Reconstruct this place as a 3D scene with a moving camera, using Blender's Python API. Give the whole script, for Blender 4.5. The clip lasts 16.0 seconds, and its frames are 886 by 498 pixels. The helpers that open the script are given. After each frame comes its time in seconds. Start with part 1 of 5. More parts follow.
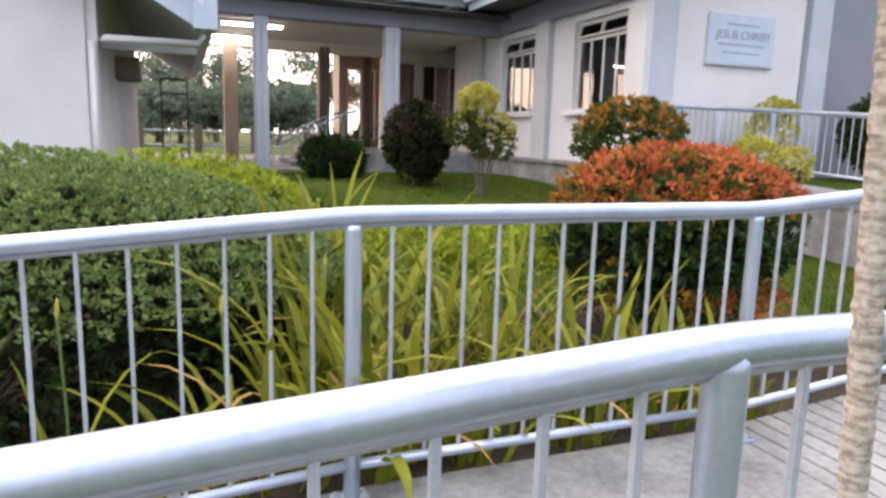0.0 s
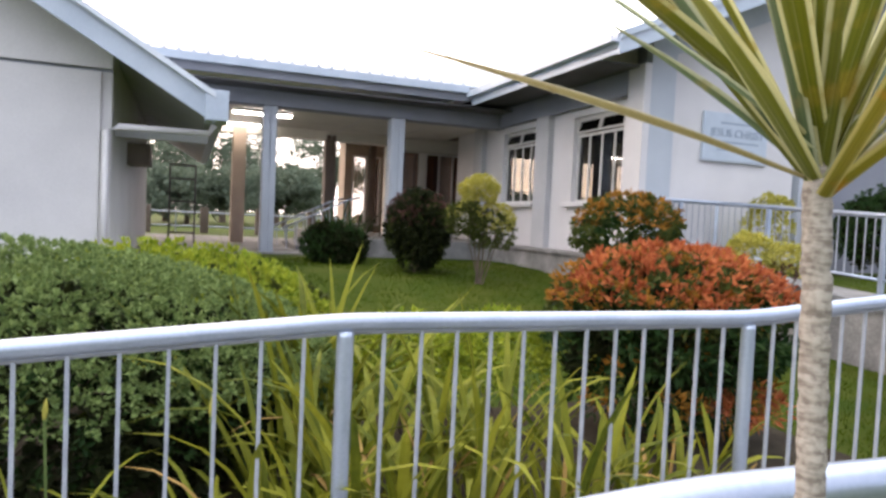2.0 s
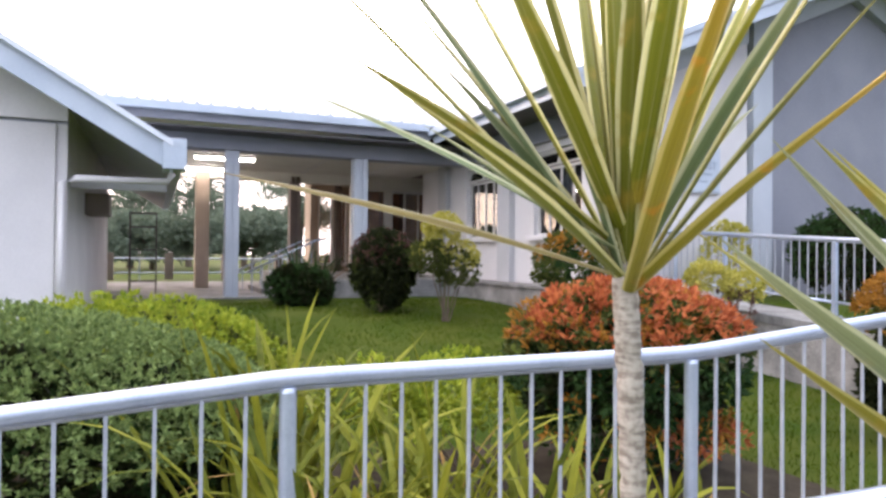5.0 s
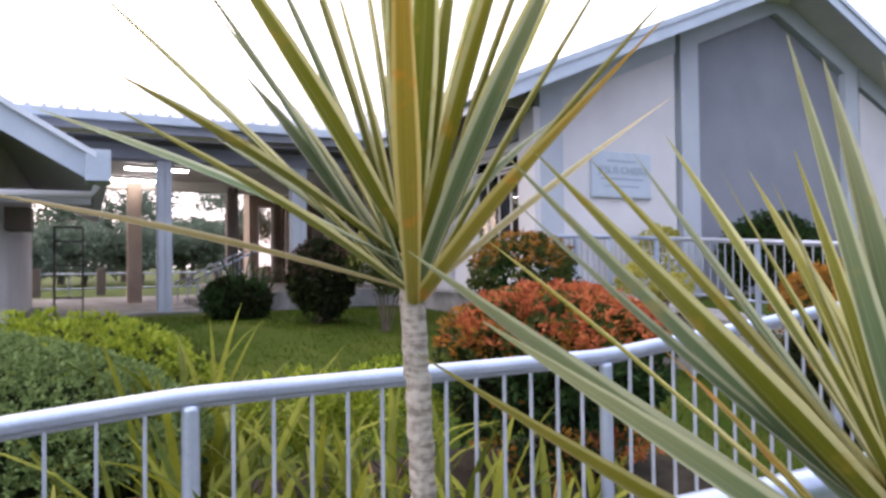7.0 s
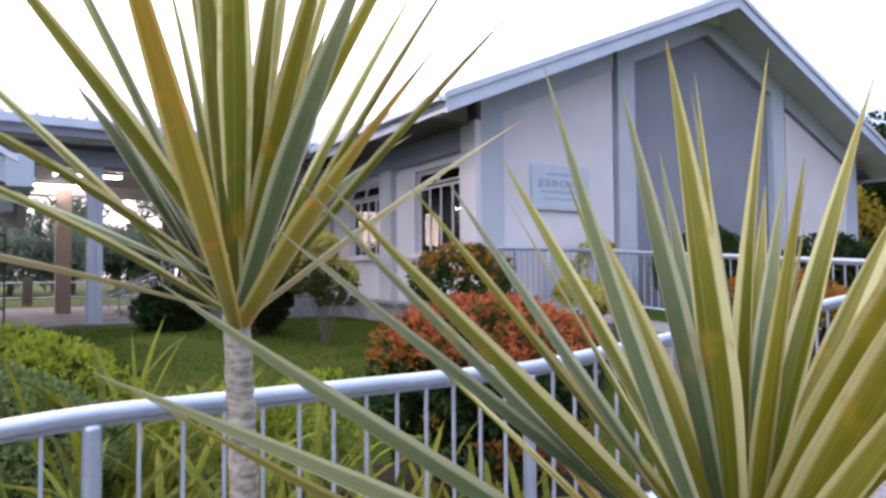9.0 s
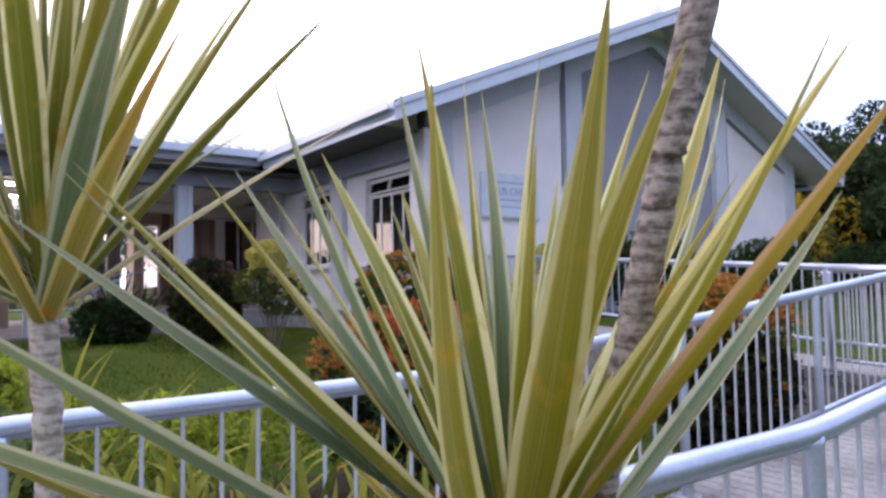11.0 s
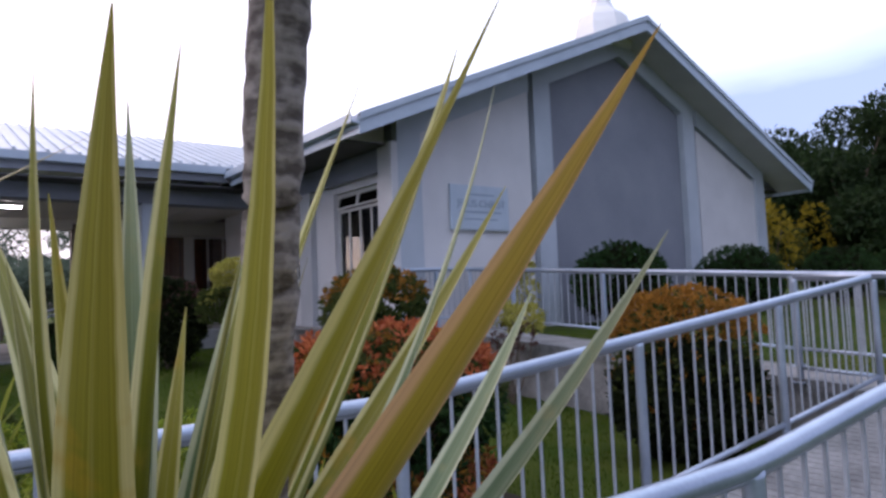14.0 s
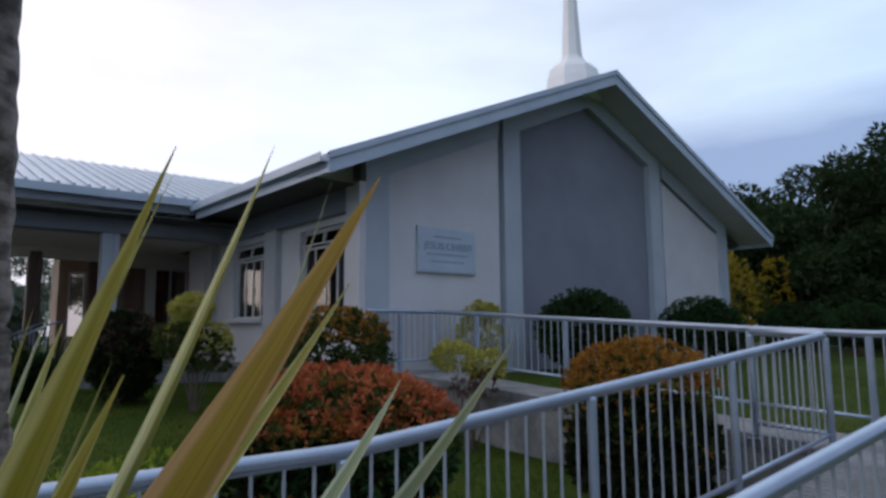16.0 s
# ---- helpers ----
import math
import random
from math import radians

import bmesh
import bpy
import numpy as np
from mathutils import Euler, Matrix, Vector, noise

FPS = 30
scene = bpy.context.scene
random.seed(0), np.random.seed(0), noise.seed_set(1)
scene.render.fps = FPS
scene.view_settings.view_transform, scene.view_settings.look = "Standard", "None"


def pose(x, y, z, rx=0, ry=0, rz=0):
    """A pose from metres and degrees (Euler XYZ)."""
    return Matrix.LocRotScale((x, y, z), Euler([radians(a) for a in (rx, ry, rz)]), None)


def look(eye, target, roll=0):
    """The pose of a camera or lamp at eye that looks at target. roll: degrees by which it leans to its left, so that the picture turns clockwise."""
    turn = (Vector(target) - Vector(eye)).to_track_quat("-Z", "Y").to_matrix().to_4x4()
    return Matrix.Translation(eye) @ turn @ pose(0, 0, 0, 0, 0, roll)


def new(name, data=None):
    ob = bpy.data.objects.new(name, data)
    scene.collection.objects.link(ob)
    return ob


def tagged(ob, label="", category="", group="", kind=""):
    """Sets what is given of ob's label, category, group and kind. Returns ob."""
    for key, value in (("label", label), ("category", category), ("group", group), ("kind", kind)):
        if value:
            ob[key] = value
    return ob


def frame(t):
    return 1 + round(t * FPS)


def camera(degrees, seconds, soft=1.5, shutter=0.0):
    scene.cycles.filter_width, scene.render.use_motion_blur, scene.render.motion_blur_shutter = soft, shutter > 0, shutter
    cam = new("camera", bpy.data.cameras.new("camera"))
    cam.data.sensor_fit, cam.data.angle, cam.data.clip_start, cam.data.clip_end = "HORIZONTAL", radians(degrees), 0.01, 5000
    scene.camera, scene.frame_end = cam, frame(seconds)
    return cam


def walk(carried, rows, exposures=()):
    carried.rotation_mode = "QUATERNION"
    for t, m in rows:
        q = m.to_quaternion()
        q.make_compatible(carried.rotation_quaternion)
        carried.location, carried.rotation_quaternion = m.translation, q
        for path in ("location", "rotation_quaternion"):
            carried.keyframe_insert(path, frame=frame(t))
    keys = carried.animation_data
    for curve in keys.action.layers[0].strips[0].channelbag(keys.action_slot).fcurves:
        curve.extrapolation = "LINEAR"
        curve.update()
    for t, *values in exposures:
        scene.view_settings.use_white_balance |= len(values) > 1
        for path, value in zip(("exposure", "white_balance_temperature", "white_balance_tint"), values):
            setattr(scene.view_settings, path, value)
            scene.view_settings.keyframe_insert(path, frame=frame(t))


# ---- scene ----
cam = camera(66.6, 16.0, soft=2.9)
PATH = [
    (0.0, pose(-6.945, -9.029, 1.400, 80.55, -1.63, -21.13)),
    (0.5, pose(-6.944, -9.041, 1.424, 82.27, -1.72, -21.30)),
    (1.0, pose(-6.938, -9.053, 1.449, 84.55, -1.99, -21.01)),
    (1.5, pose(-6.932, -9.058, 1.469, 86.30, -2.33, -21.02)),
    (2.0, pose(-6.926, -9.063, 1.490, 87.54, -2.70, -20.86)),
    (2.5, pose(-6.914, -9.068, 1.510, 88.76, -2.52, -20.93)),
    (3.0, pose(-6.903, -9.080, 1.522, 89.57, -2.02, -21.22)),
    (3.5, pose(-6.891, -9.092, 1.531, 90.02, -1.81, -21.70)),
    (6.0, pose(-6.779, -9.167, 1.554, 90.95, 0.14, -24.56)),
    (6.5, pose(-6.743, -9.177, 1.551, 91.34, -0.02, -25.93)),
    (7.0, pose(-6.714, -9.191, 1.554, 91.24, 0.68, -27.80)),
    (7.5, pose(-6.679, -9.204, 1.556, 91.73, 0.10, -29.13)),
    (8.0, pose(-6.664, -9.212, 1.559, 91.78, -0.14, -30.38)),
    (10.5, pose(-6.548, -9.279, 1.566, 92.73, 1.13, -34.77)),
    (11.0, pose(-6.532, -9.307, 1.548, 92.78, 1.01, -35.91)),
    (11.5, pose(-6.522, -9.335, 1.566, 92.58, 1.23, -37.89)),
    (12.0, pose(-6.477, -9.332, 1.559, 92.77, 1.61, -39.39)),
    (12.5, pose(-6.417, -9.312, 1.567, 92.93, 1.83, -38.77)),
    (13.0, pose(-6.358, -9.305, 1.574, 92.84, 1.53, -38.75)),
    (13.5, pose(-6.320, -9.299, 1.578, 93.32, 1.68, -38.04)),
    (14.0, pose(-6.294, -9.296, 1.586, 93.73, 2.32, -37.53)),
    (14.5, pose(-6.267, -9.300, 1.596, 94.59, 2.06, -37.72)),
    (15.0, pose(-6.230, -9.329, 1.605, 95.02, 1.12, -37.12)),
    (15.5, pose(-6.231, -9.343, 1.618, 96.06, 0.51, -38.73)),
    (16.0, pose(-6.221, -9.336, 1.623, 97.06, 0.45, -40.20)),
]
EXPOSURES = [(0.0, 0.78, 6900, 22), (1.0, 0.46, 6850, 20), (1.5, 0.47, 6800, 20), (2.0, 0.60, 6800, 20), (2.75, 0.80, 6750, 21), (3.5, 0.92, 6700, 21), (6.0, 0.66, 6500, 25), (8.0, 0.32, 6150, 28), (10.5, 0.32, 6050, 31), (11.25, 0.12, 5950, 31), (12.5, -0.28, 5850, 30),
             (14.0, -0.58, 5800, 27), (15.0, -0.95, 5700, 22), (16.0, -1.28, 5650, 16)]
walk(cam, PATH, EXPOSURES)

# ---- sky and sun ----
SUN_AZ = -30.0      # degrees from +y towards +x: low sun behind cloud beyond the house
SUN_EL = 14.0
world = bpy.data.worlds.new("evening_sky")
scene.world = world
world.use_nodes = True
wn, wl = world.node_tree.nodes, world.node_tree.links
wn.clear()
sky = wn.new("ShaderNodeTexSky")
sky.sky_type = "NISHITA"
sky.sun_disc = False
sky.sun_elevation = radians(SUN_EL)
sky.sun_rotation = radians(SUN_AZ)
sky.dust_density = 2.0
sky_scale = wn.new("ShaderNodeVectorMath")
sky_scale.operation = "SCALE"
sky_scale.inputs["Scale"].default_value = 0.12
wl.new(sky.outputs["Color"], sky_scale.inputs[0])
coord = wn.new("ShaderNodeTexCoord")
mapping = wn.new("ShaderNodeMapping")
mapping.inputs["Scale"].default_value = (1.0, 1.0, 3.2)
wl.new(coord.outputs["Generated"], mapping.inputs["Vector"])
clouds = wn.new("ShaderNodeTexNoise")
clouds.inputs["Scale"].default_value = 1.7
clouds.inputs["Detail"].default_value = 6.0
clouds.inputs["Roughness"].default_value = 0.5
wl.new(mapping.outputs["Vector"], clouds.inputs["Vector"])
cover = wn.new("ShaderNodeMapRange")
cover.inputs["From Min"].default_value = 0.30
cover.inputs["From Max"].default_value = 0.62
cover.inputs["To Min"].default_value = 0.66
cover.inputs["To Max"].default_value = 0.95
wl.new(clouds.outputs["Fac"], cover.inputs["Value"])
# thin cloud, brighter towards the hidden sun
glow_dir = wn.new("ShaderNodeVectorMath")
glow_dir.operation = "DOT_PRODUCT"
wl.new(coord.outputs["Generated"], glow_dir.inputs[0])
glow_dir.inputs[1].default_value = (math.sin(radians(SUN_AZ)) * 0.95, math.cos(radians(SUN_AZ)) * 0.95, 0.3)
ramp = wn.new("ShaderNodeValToRGB")
ramp.color_ramp.elements[0].position = 0.22
ramp.color_ramp.elements[0].color = (1.12, 1.22, 1.50, 1)
ramp.color_ramp.elements[1].position = 0.97
ramp.color_ramp.elements[1].color = (4.2, 3.6, 3.15, 1)
low = ramp.color_ramp.elements.new(0.42)
low.color = (2.5, 3.0, 3.3, 1)
mid = ramp.color_ramp.elements.new(0.60)
mid.color = (2.75, 3.0, 3.15, 1)
mid2 = ramp.color_ramp.elements.new(0.78)
mid2.color = (3.1, 3.15, 3.2, 1)
half = wn.new("ShaderNodeMapRange")
half.inputs["From Min"].default_value = -1.0
half.inputs["From Max"].default_value = 1.0
wl.new(glow_dir.outputs["Value"], half.inputs["Value"])
wl.new(half.outputs["Result"], ramp.inputs["Fac"])
blend = wn.new("ShaderNodeMix")
blend.data_type = "RGBA"
wl.new(cover.outputs["Result"], blend.inputs["Factor"])
wl.new(sky_scale.outputs["Vector"], blend.inputs["A"])
wl.new(ramp.outputs["Color"], blend.inputs["B"])
# grey-blue cloud bank low beyond the trees
axes = wn.new("ShaderNodeSeparateXYZ")
wl.new(coord.outputs["Generated"], axes.inputs["Vector"])
bank_noise = wn.new("ShaderNodeTexNoise")
bank_noise.inputs["Scale"].default_value = 3.4
bank_noise.inputs["Detail"].default_value = 5.0
wl.new(mapping.outputs["Vector"], bank_noise.inputs["Vector"])
bank_low = wn.new("ShaderNodeMapRange")
bank_low.inputs["From Min"].default_value = 0.35
bank_low.inputs["From Max"].default_value = 0.22
wl.new(axes.outputs["Z"], bank_low.inputs["Value"])
bank_side = wn.new("ShaderNodeMapRange")
bank_side.inputs["From Min"].default_value = 0.52
bank_side.inputs["From Max"].default_value = 0.80
wl.new(axes.outputs["X"], bank_side.inputs["Value"])
bank_sum = wn.new("ShaderNodeMath")
bank_sum.operation = "MULTIPLY"
wl.new(bank_low.outputs["Result"], bank_sum.inputs[0])
wl.new(bank_side.outputs["Result"], bank_sum.inputs[1])
bank_edge = wn.new("ShaderNodeMath")
bank_edge.operation = "ADD"
wl.new(bank_sum.outputs["Value"], bank_edge.inputs[0])
wl.new(bank_noise.outputs["Fac"], bank_edge.inputs[1])
bank_mask = wn.new("ShaderNodeMapRange")
bank_mask.inputs["From Min"].default_value = 0.85
bank_mask.inputs["From Max"].default_value = 1.25
bank_mask.inputs["To Max"].default_value = 0.9
wl.new(bank_edge.outputs["Value"], bank_mask.inputs["Value"])
banked = wn.new("ShaderNodeMix")
banked.data_type = "RGBA"
wl.new(bank_mask.outputs["Result"], banked.inputs["Factor"])
wl.new(blend.outputs["Result"], banked.inputs["A"])
banked.inputs["B"].default_value = (0.95, 1.20, 1.62, 1)
background = wn.new("ShaderNodeBackground")
background.inputs["Strength"].default_value = 0.85
wl.new(banked.outputs["Result"], background.inputs["Color"])
wout = wn.new("ShaderNodeOutputWorld")
wl.new(background.outputs["Background"], wout.inputs["Surface"])

sun = new("sun", bpy.data.lights.new("sun", "SUN"))
sun.data.energy = 0.5
sun.data.angle = radians(14)
sun.data.color = (1.0, 0.86, 0.72)
sun.matrix_world = look((40 * math.sin(radians(SUN_AZ)), 40 * math.cos(radians(SUN_AZ)), 40 * math.tan(radians(SUN_EL))), (0, 0, 0))


# ---- materials ----
def material(name, low, high, rough=0.7, metal=0.0, scale=6.0, fine=60.0, bump=0.15, vary=0.0, coat=0.0, leaf=False, spec=0.5):
    """Two colours mixed by noise at two scales; vary: shift of brightness from object to object or island to island."""
    m = bpy.data.materials.new(name)
    m.use_nodes = True
    nt = m.node_tree
    b = nt.nodes["Principled BSDF"]
    tc = nt.nodes.new("ShaderNodeTexCoord")
    n1 = nt.nodes.new("ShaderNodeTexNoise")
    n1.inputs["Scale"].default_value = scale
    n1.inputs["Detail"].default_value = 5
    n2 = nt.nodes.new("ShaderNodeTexNoise")
    n2.inputs["Scale"].default_value = fine
    n2.inputs["Detail"].default_value = 3
    geo = nt.nodes.new("ShaderNodeNewGeometry")
    for nn in (n1, n2):
        nt.links.new(geo.outputs["Position"], nn.inputs["Vector"])
    add = nt.nodes.new("ShaderNodeMath")
    add.operation = "MULTIPLY_ADD"
    nt.links.new(n2.outputs["Fac"], add.inputs[0])
    add.inputs[1].default_value = 0.5
    nt.links.new(n1.outputs["Fac"], add.inputs[2])
    mr = nt.nodes.new("ShaderNodeMapRange")
    mr.inputs["From Min"].default_value = 0.52
    mr.inputs["From Max"].default_value = 1.0
    nt.links.new(add.outputs["Value"], mr.inputs["Value"])
    mix = nt.nodes.new("ShaderNodeMix")
    mix.data_type = "RGBA"
    mix.inputs["A"].default_value = (*low, 1)
    mix.inputs["B"].default_value = (*high, 1)
    fac = mr.outputs["Result"]
    if leaf:
        half_mix = nt.nodes.new("ShaderNodeMath")
        half_mix.operation = "MULTIPLY_ADD"
        nt.links.new(geo.outputs["Random Per Island"], half_mix.inputs[0])
        half_mix.inputs[1].default_value = 0.7
        scale_down = nt.nodes.new("ShaderNodeMath")
        scale_down.operation = "MULTIPLY"
        scale_down.inputs[1].default_value = 0.4
        nt.links.new(fac, scale_down.inputs[0])
        nt.links.new(scale_down.outputs["Value"], half_mix.inputs[2])
        fac = half_mix.outputs["Value"]
    nt.links.new(fac, mix.inputs["Factor"])
    col = mix.outputs["Result"]
    if vary:
        oi = nt.nodes.new("ShaderNodeObjectInfo")
        vr = nt.nodes.new("ShaderNodeMapRange")
        vr.inputs["To Min"].default_value = 1 - vary
        vr.inputs["To Max"].default_value = 1 + vary
        nt.links.new(oi.outputs["Random"], vr.inputs["Value"])
        hsv = nt.nodes.new("ShaderNodeHueSaturation")
        nt.links.new(vr.outputs["Result"], hsv.inputs["Value"])
        nt.links.new(col, hsv.inputs["Color"])
        col = hsv.outputs["Color"]
    nt.links.new(col, b.inputs["Base Color"])
    b.inputs["Roughness"].default_value = rough
    b.inputs["Metallic"].default_value = metal
    b.inputs["Specular IOR Level"].default_value = spec
    b.inputs["Coat Weight"].default_value = coat
    if bump:
        bp = nt.nodes.new("ShaderNodeBump")
        bp.inputs["Strength"].default_value = bump
        bp.inputs["Distance"].default_value = 0.01
        nt.links.new(add.outputs["Value"], bp.inputs["Height"])
        nt.links.new(bp.outputs["Normal"], b.inputs["Normal"])
    if leaf:
        b.inputs["Subsurface Weight"].default_value = 0.0
        out = nt.nodes["Material Output"]
        tr = nt.nodes.new("ShaderNodeBsdfTranslucent")
        nt.links.new(col, tr.inputs["Color"])
        ms = nt.nodes.new("ShaderNodeMixShader")
        ms.inputs["Fac"].default_value = 0.3
        nt.links.new(b.outputs["BSDF"], ms.inputs[1])
        nt.links.new(tr.outputs["BSDF"], ms.inputs[2])
        nt.links.new(ms.outputs["Shader"], out.inputs["Surface"])
    return m


M = {}
M["wall"] = material("painted_wall", (0.50, 0.49, 0.50), (0.60, 0.585, 0.59), 0.75, scale=1.1, fine=45, bump=0.12)
M["band"] = material("painted_band", (0.35, 0.385, 0.43), (0.43, 0.465, 0.51), 0.7, scale=1.3, fine=45, bump=0.12)
# shade on the side pilasters put into a greyer paint
M["grey_pilaster"] = material("shaded_pilaster_grey", (0.37, 0.375, 0.39), (0.45, 0.45, 0.465), 0.75, scale=1.2, fine=45, bump=0.12)
M["dark_panel"] = material("dark_rendered_panel", (0.17, 0.18, 0.215), (0.22, 0.23, 0.265), 0.8, scale=0.9, fine=30, bump=0.2)
M["fascia"] = material("painted_fascia", (0.36, 0.42, 0.50), (0.45, 0.51, 0.59), 0.45, scale=2.0, fine=40, bump=0.05)
# dark soffit paint taken near-black, shade under the eaves included
M["dark_soffit"] = material("shade_dark_soffit", (0.055, 0.054, 0.058), (0.085, 0.082, 0.085), 0.8, scale=1.6, fine=40, bump=0.1)
# slate paint darkened further for the shade under the roof edges
M["beam"] = material("shaded_slate_beam", (0.18, 0.19, 0.225), (0.235, 0.245, 0.285), 0.7, scale=1.3, fine=45, bump=0.1)
M["soffit"] = material("soffit_board", (0.48, 0.47, 0.46), (0.57, 0.56, 0.54), 0.8, scale=1.4, bump=0.06)
M["ceiling"] = material("cream_ceiling_board", (0.56, 0.53, 0.46), (0.66, 0.63, 0.55), 0.8, scale=1.2, bump=0.05)
M["roof"] = material("coated_metal_roof", (0.50, 0.55, 0.60), (0.62, 0.66, 0.70), 0.38, metal=0.3, scale=1.2, fine=20, bump=0.06)
M["rail"] = material("white_gloss_paint", (0.31, 0.365, 0.455), (0.43, 0.485, 0.575), 0.30, metal=0.55, scale=5.0, fine=90, bump=0.05, coat=0.35)
M["baluster"] = material("white_bar_paint", (0.25, 0.272, 0.31), (0.37, 0.395, 0.435), 0.4, scale=9.0, fine=120, bump=0.06)
M["concrete"] = material("weathered_concrete", (0.12, 0.117, 0.115), (0.31, 0.30, 0.29), 0.9, scale=2.6, fine=38, bump=0.5, spec=0.3)
M["deck"] = material("grey_ramp_concrete", (0.090, 0.090, 0.090), (0.27, 0.268, 0.265), 0.85, scale=2.2, fine=30, bump=0.4)
M["frame"] = material("pale_window_paint", (0.50, 0.49, 0.47), (0.62, 0.60, 0.58), 0.5, scale=8, bump=0.05)
M["iron"] = material("dark_iron", (0.03, 0.025, 0.025), (0.07, 0.05, 0.045), 0.6, scale=14, bump=0.1)
M["wood"] = material("brown_door_wood", (0.10, 0.055, 0.035), (0.20, 0.11, 0.07), 0.5, scale=5, fine=50, bump=0.1)
# dimness of the rooms behind glass put into the plaster colour
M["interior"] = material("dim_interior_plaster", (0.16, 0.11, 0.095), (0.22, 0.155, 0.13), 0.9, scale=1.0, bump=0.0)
M["curtain"] = material("brown_curtain_cloth", (0.34, 0.17, 0.10), (0.55, 0.33, 0.21), 0.9, scale=3.0, fine=60, bump=0.1)
M["tan_column"] = material("tan_painted_column", (0.40, 0.31, 0.24), (0.50, 0.40, 0.31), 0.75, scale=2.0, bump=0.1)
M["brown_column"] = material("brown_painted_column", (0.13, 0.10, 0.085), (0.20, 0.155, 0.13), 0.7, scale=2.0, bump=0.1)
M["steeple"] = material("white_steeple", (0.74, 0.72, 0.70), (0.84, 0.82, 0.79), 0.5, scale=1.5, bump=0.04)
M["sign"] = material("blue_grey_sign_plate", (0.36, 0.42, 0.49), (0.43, 0.49, 0.56), 0.35, scale=3.0, bump=0.02)
M["letter"] = material("dark_letter_paint", (0.23, 0.28, 0.35), (0.29, 0.34, 0.41), 0.5, scale=8, bump=0.0)
M["soil"] = material("garden_soil", (0.022, 0.017, 0.012), (0.055, 0.044, 0.03), 0.95, scale=5, fine=40, bump=0.6, spec=0.15)
M["ground"] = material("lawn_ground", (0.018, 0.044, 0.002), (0.068, 0.078, 0.012), 0.95, scale=0.9, fine=22, bump=0.6, spec=0.1)
M["grass"] = material("grass_blades", (0.022, 0.060, 0.002), (0.082, 0.118, 0.008), 0.8, scale=0.8, fine=6, bump=0.0, leaf=True, spec=0.08)
M["trunk_bark"] = material("tree_bark", (0.07, 0.05, 0.035), (0.16, 0.12, 0.09), 0.9, scale=7, fine=40, bump=0.6)
LEAF = {}
for key, lo, hi in (("green", (0.055, 0.10, 0.028), (0.25, 0.33, 0.115)), ("lime", (0.085, 0.16, 0.012), (0.40, 0.44, 0.045)),
                    ("red", (0.20, 0.035, 0.016), (0.58, 0.19, 0.07)), ("copper", (0.13, 0.07, 0.012), (0.44, 0.20, 0.032)),
                    # dark: also packed inside crowns, painting the shade between leaves
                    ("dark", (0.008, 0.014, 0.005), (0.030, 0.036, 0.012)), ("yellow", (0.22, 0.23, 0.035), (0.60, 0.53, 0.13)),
                    ("olive", (0.028, 0.045, 0.010), (0.095, 0.11, 0.026)), ("tree", (0.006, 0.016, 0.005), (0.032, 0.056, 0.016)),
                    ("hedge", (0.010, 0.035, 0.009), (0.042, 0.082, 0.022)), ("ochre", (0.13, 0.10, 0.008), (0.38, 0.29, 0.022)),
                    ("plum", (0.07, 0.035, 0.035), (0.17, 0.085, 0.07)), ("strap", (0.020, 0.046, 0.004), (0.27, 0.275, 0.03)),
                    # far: haze in front of the distant trees mixed into the leaf colour
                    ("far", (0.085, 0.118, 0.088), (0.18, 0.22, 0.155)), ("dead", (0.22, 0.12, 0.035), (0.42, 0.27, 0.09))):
    LEAF[key] = material(key + "_leaf", lo, hi, 0.6, scale=3.0, fine=20, bump=0.0, leaf=True, spec=0.15)


def glass_material():
    m = bpy.data.materials.new("window_glass")
    m.use_nodes = True
    nt = m.node_tree
    nt.nodes.clear()
    gl = nt.nodes.new("ShaderNodeBsdfGlossy")
    gl.inputs["Roughness"].default_value = 0.02
    gl.inputs["Color"].default_value = (0.9, 0.9, 0.9, 1)
    tr = nt.nodes.new("ShaderNodeBsdfTransparent")
    tr.inputs["Color"].default_value = (0.75, 0.72, 0.70, 1)
    fr = nt.nodes.new("ShaderNodeFresnel")
    fr.inputs["IOR"].default_value = 1.9
    mx = nt.nodes.new("ShaderNodeMixShader")
    nt.links.new(fr.outputs["Fac"], mx.inputs["Fac"])
    nt.links.new(tr.outputs["BSDF"], mx.inputs[1])
    nt.links.new(gl.outputs["BSDF"], mx.inputs[2])
    out = nt.nodes.new("ShaderNodeOutputMaterial")
    nt.links.new(mx.outputs["Shader"], out.inputs["Surface"])
    return m


def lamp_material(name, colour, strength):
    m = bpy.data.materials.new(name)
    m.use_nodes = True
    b = m.node_tree.nodes["Principled BSDF"]
    b.inputs["Emission Color"].default_value = (*colour, 1)
    b.inputs["Emission Strength"].default_value = strength
    return m


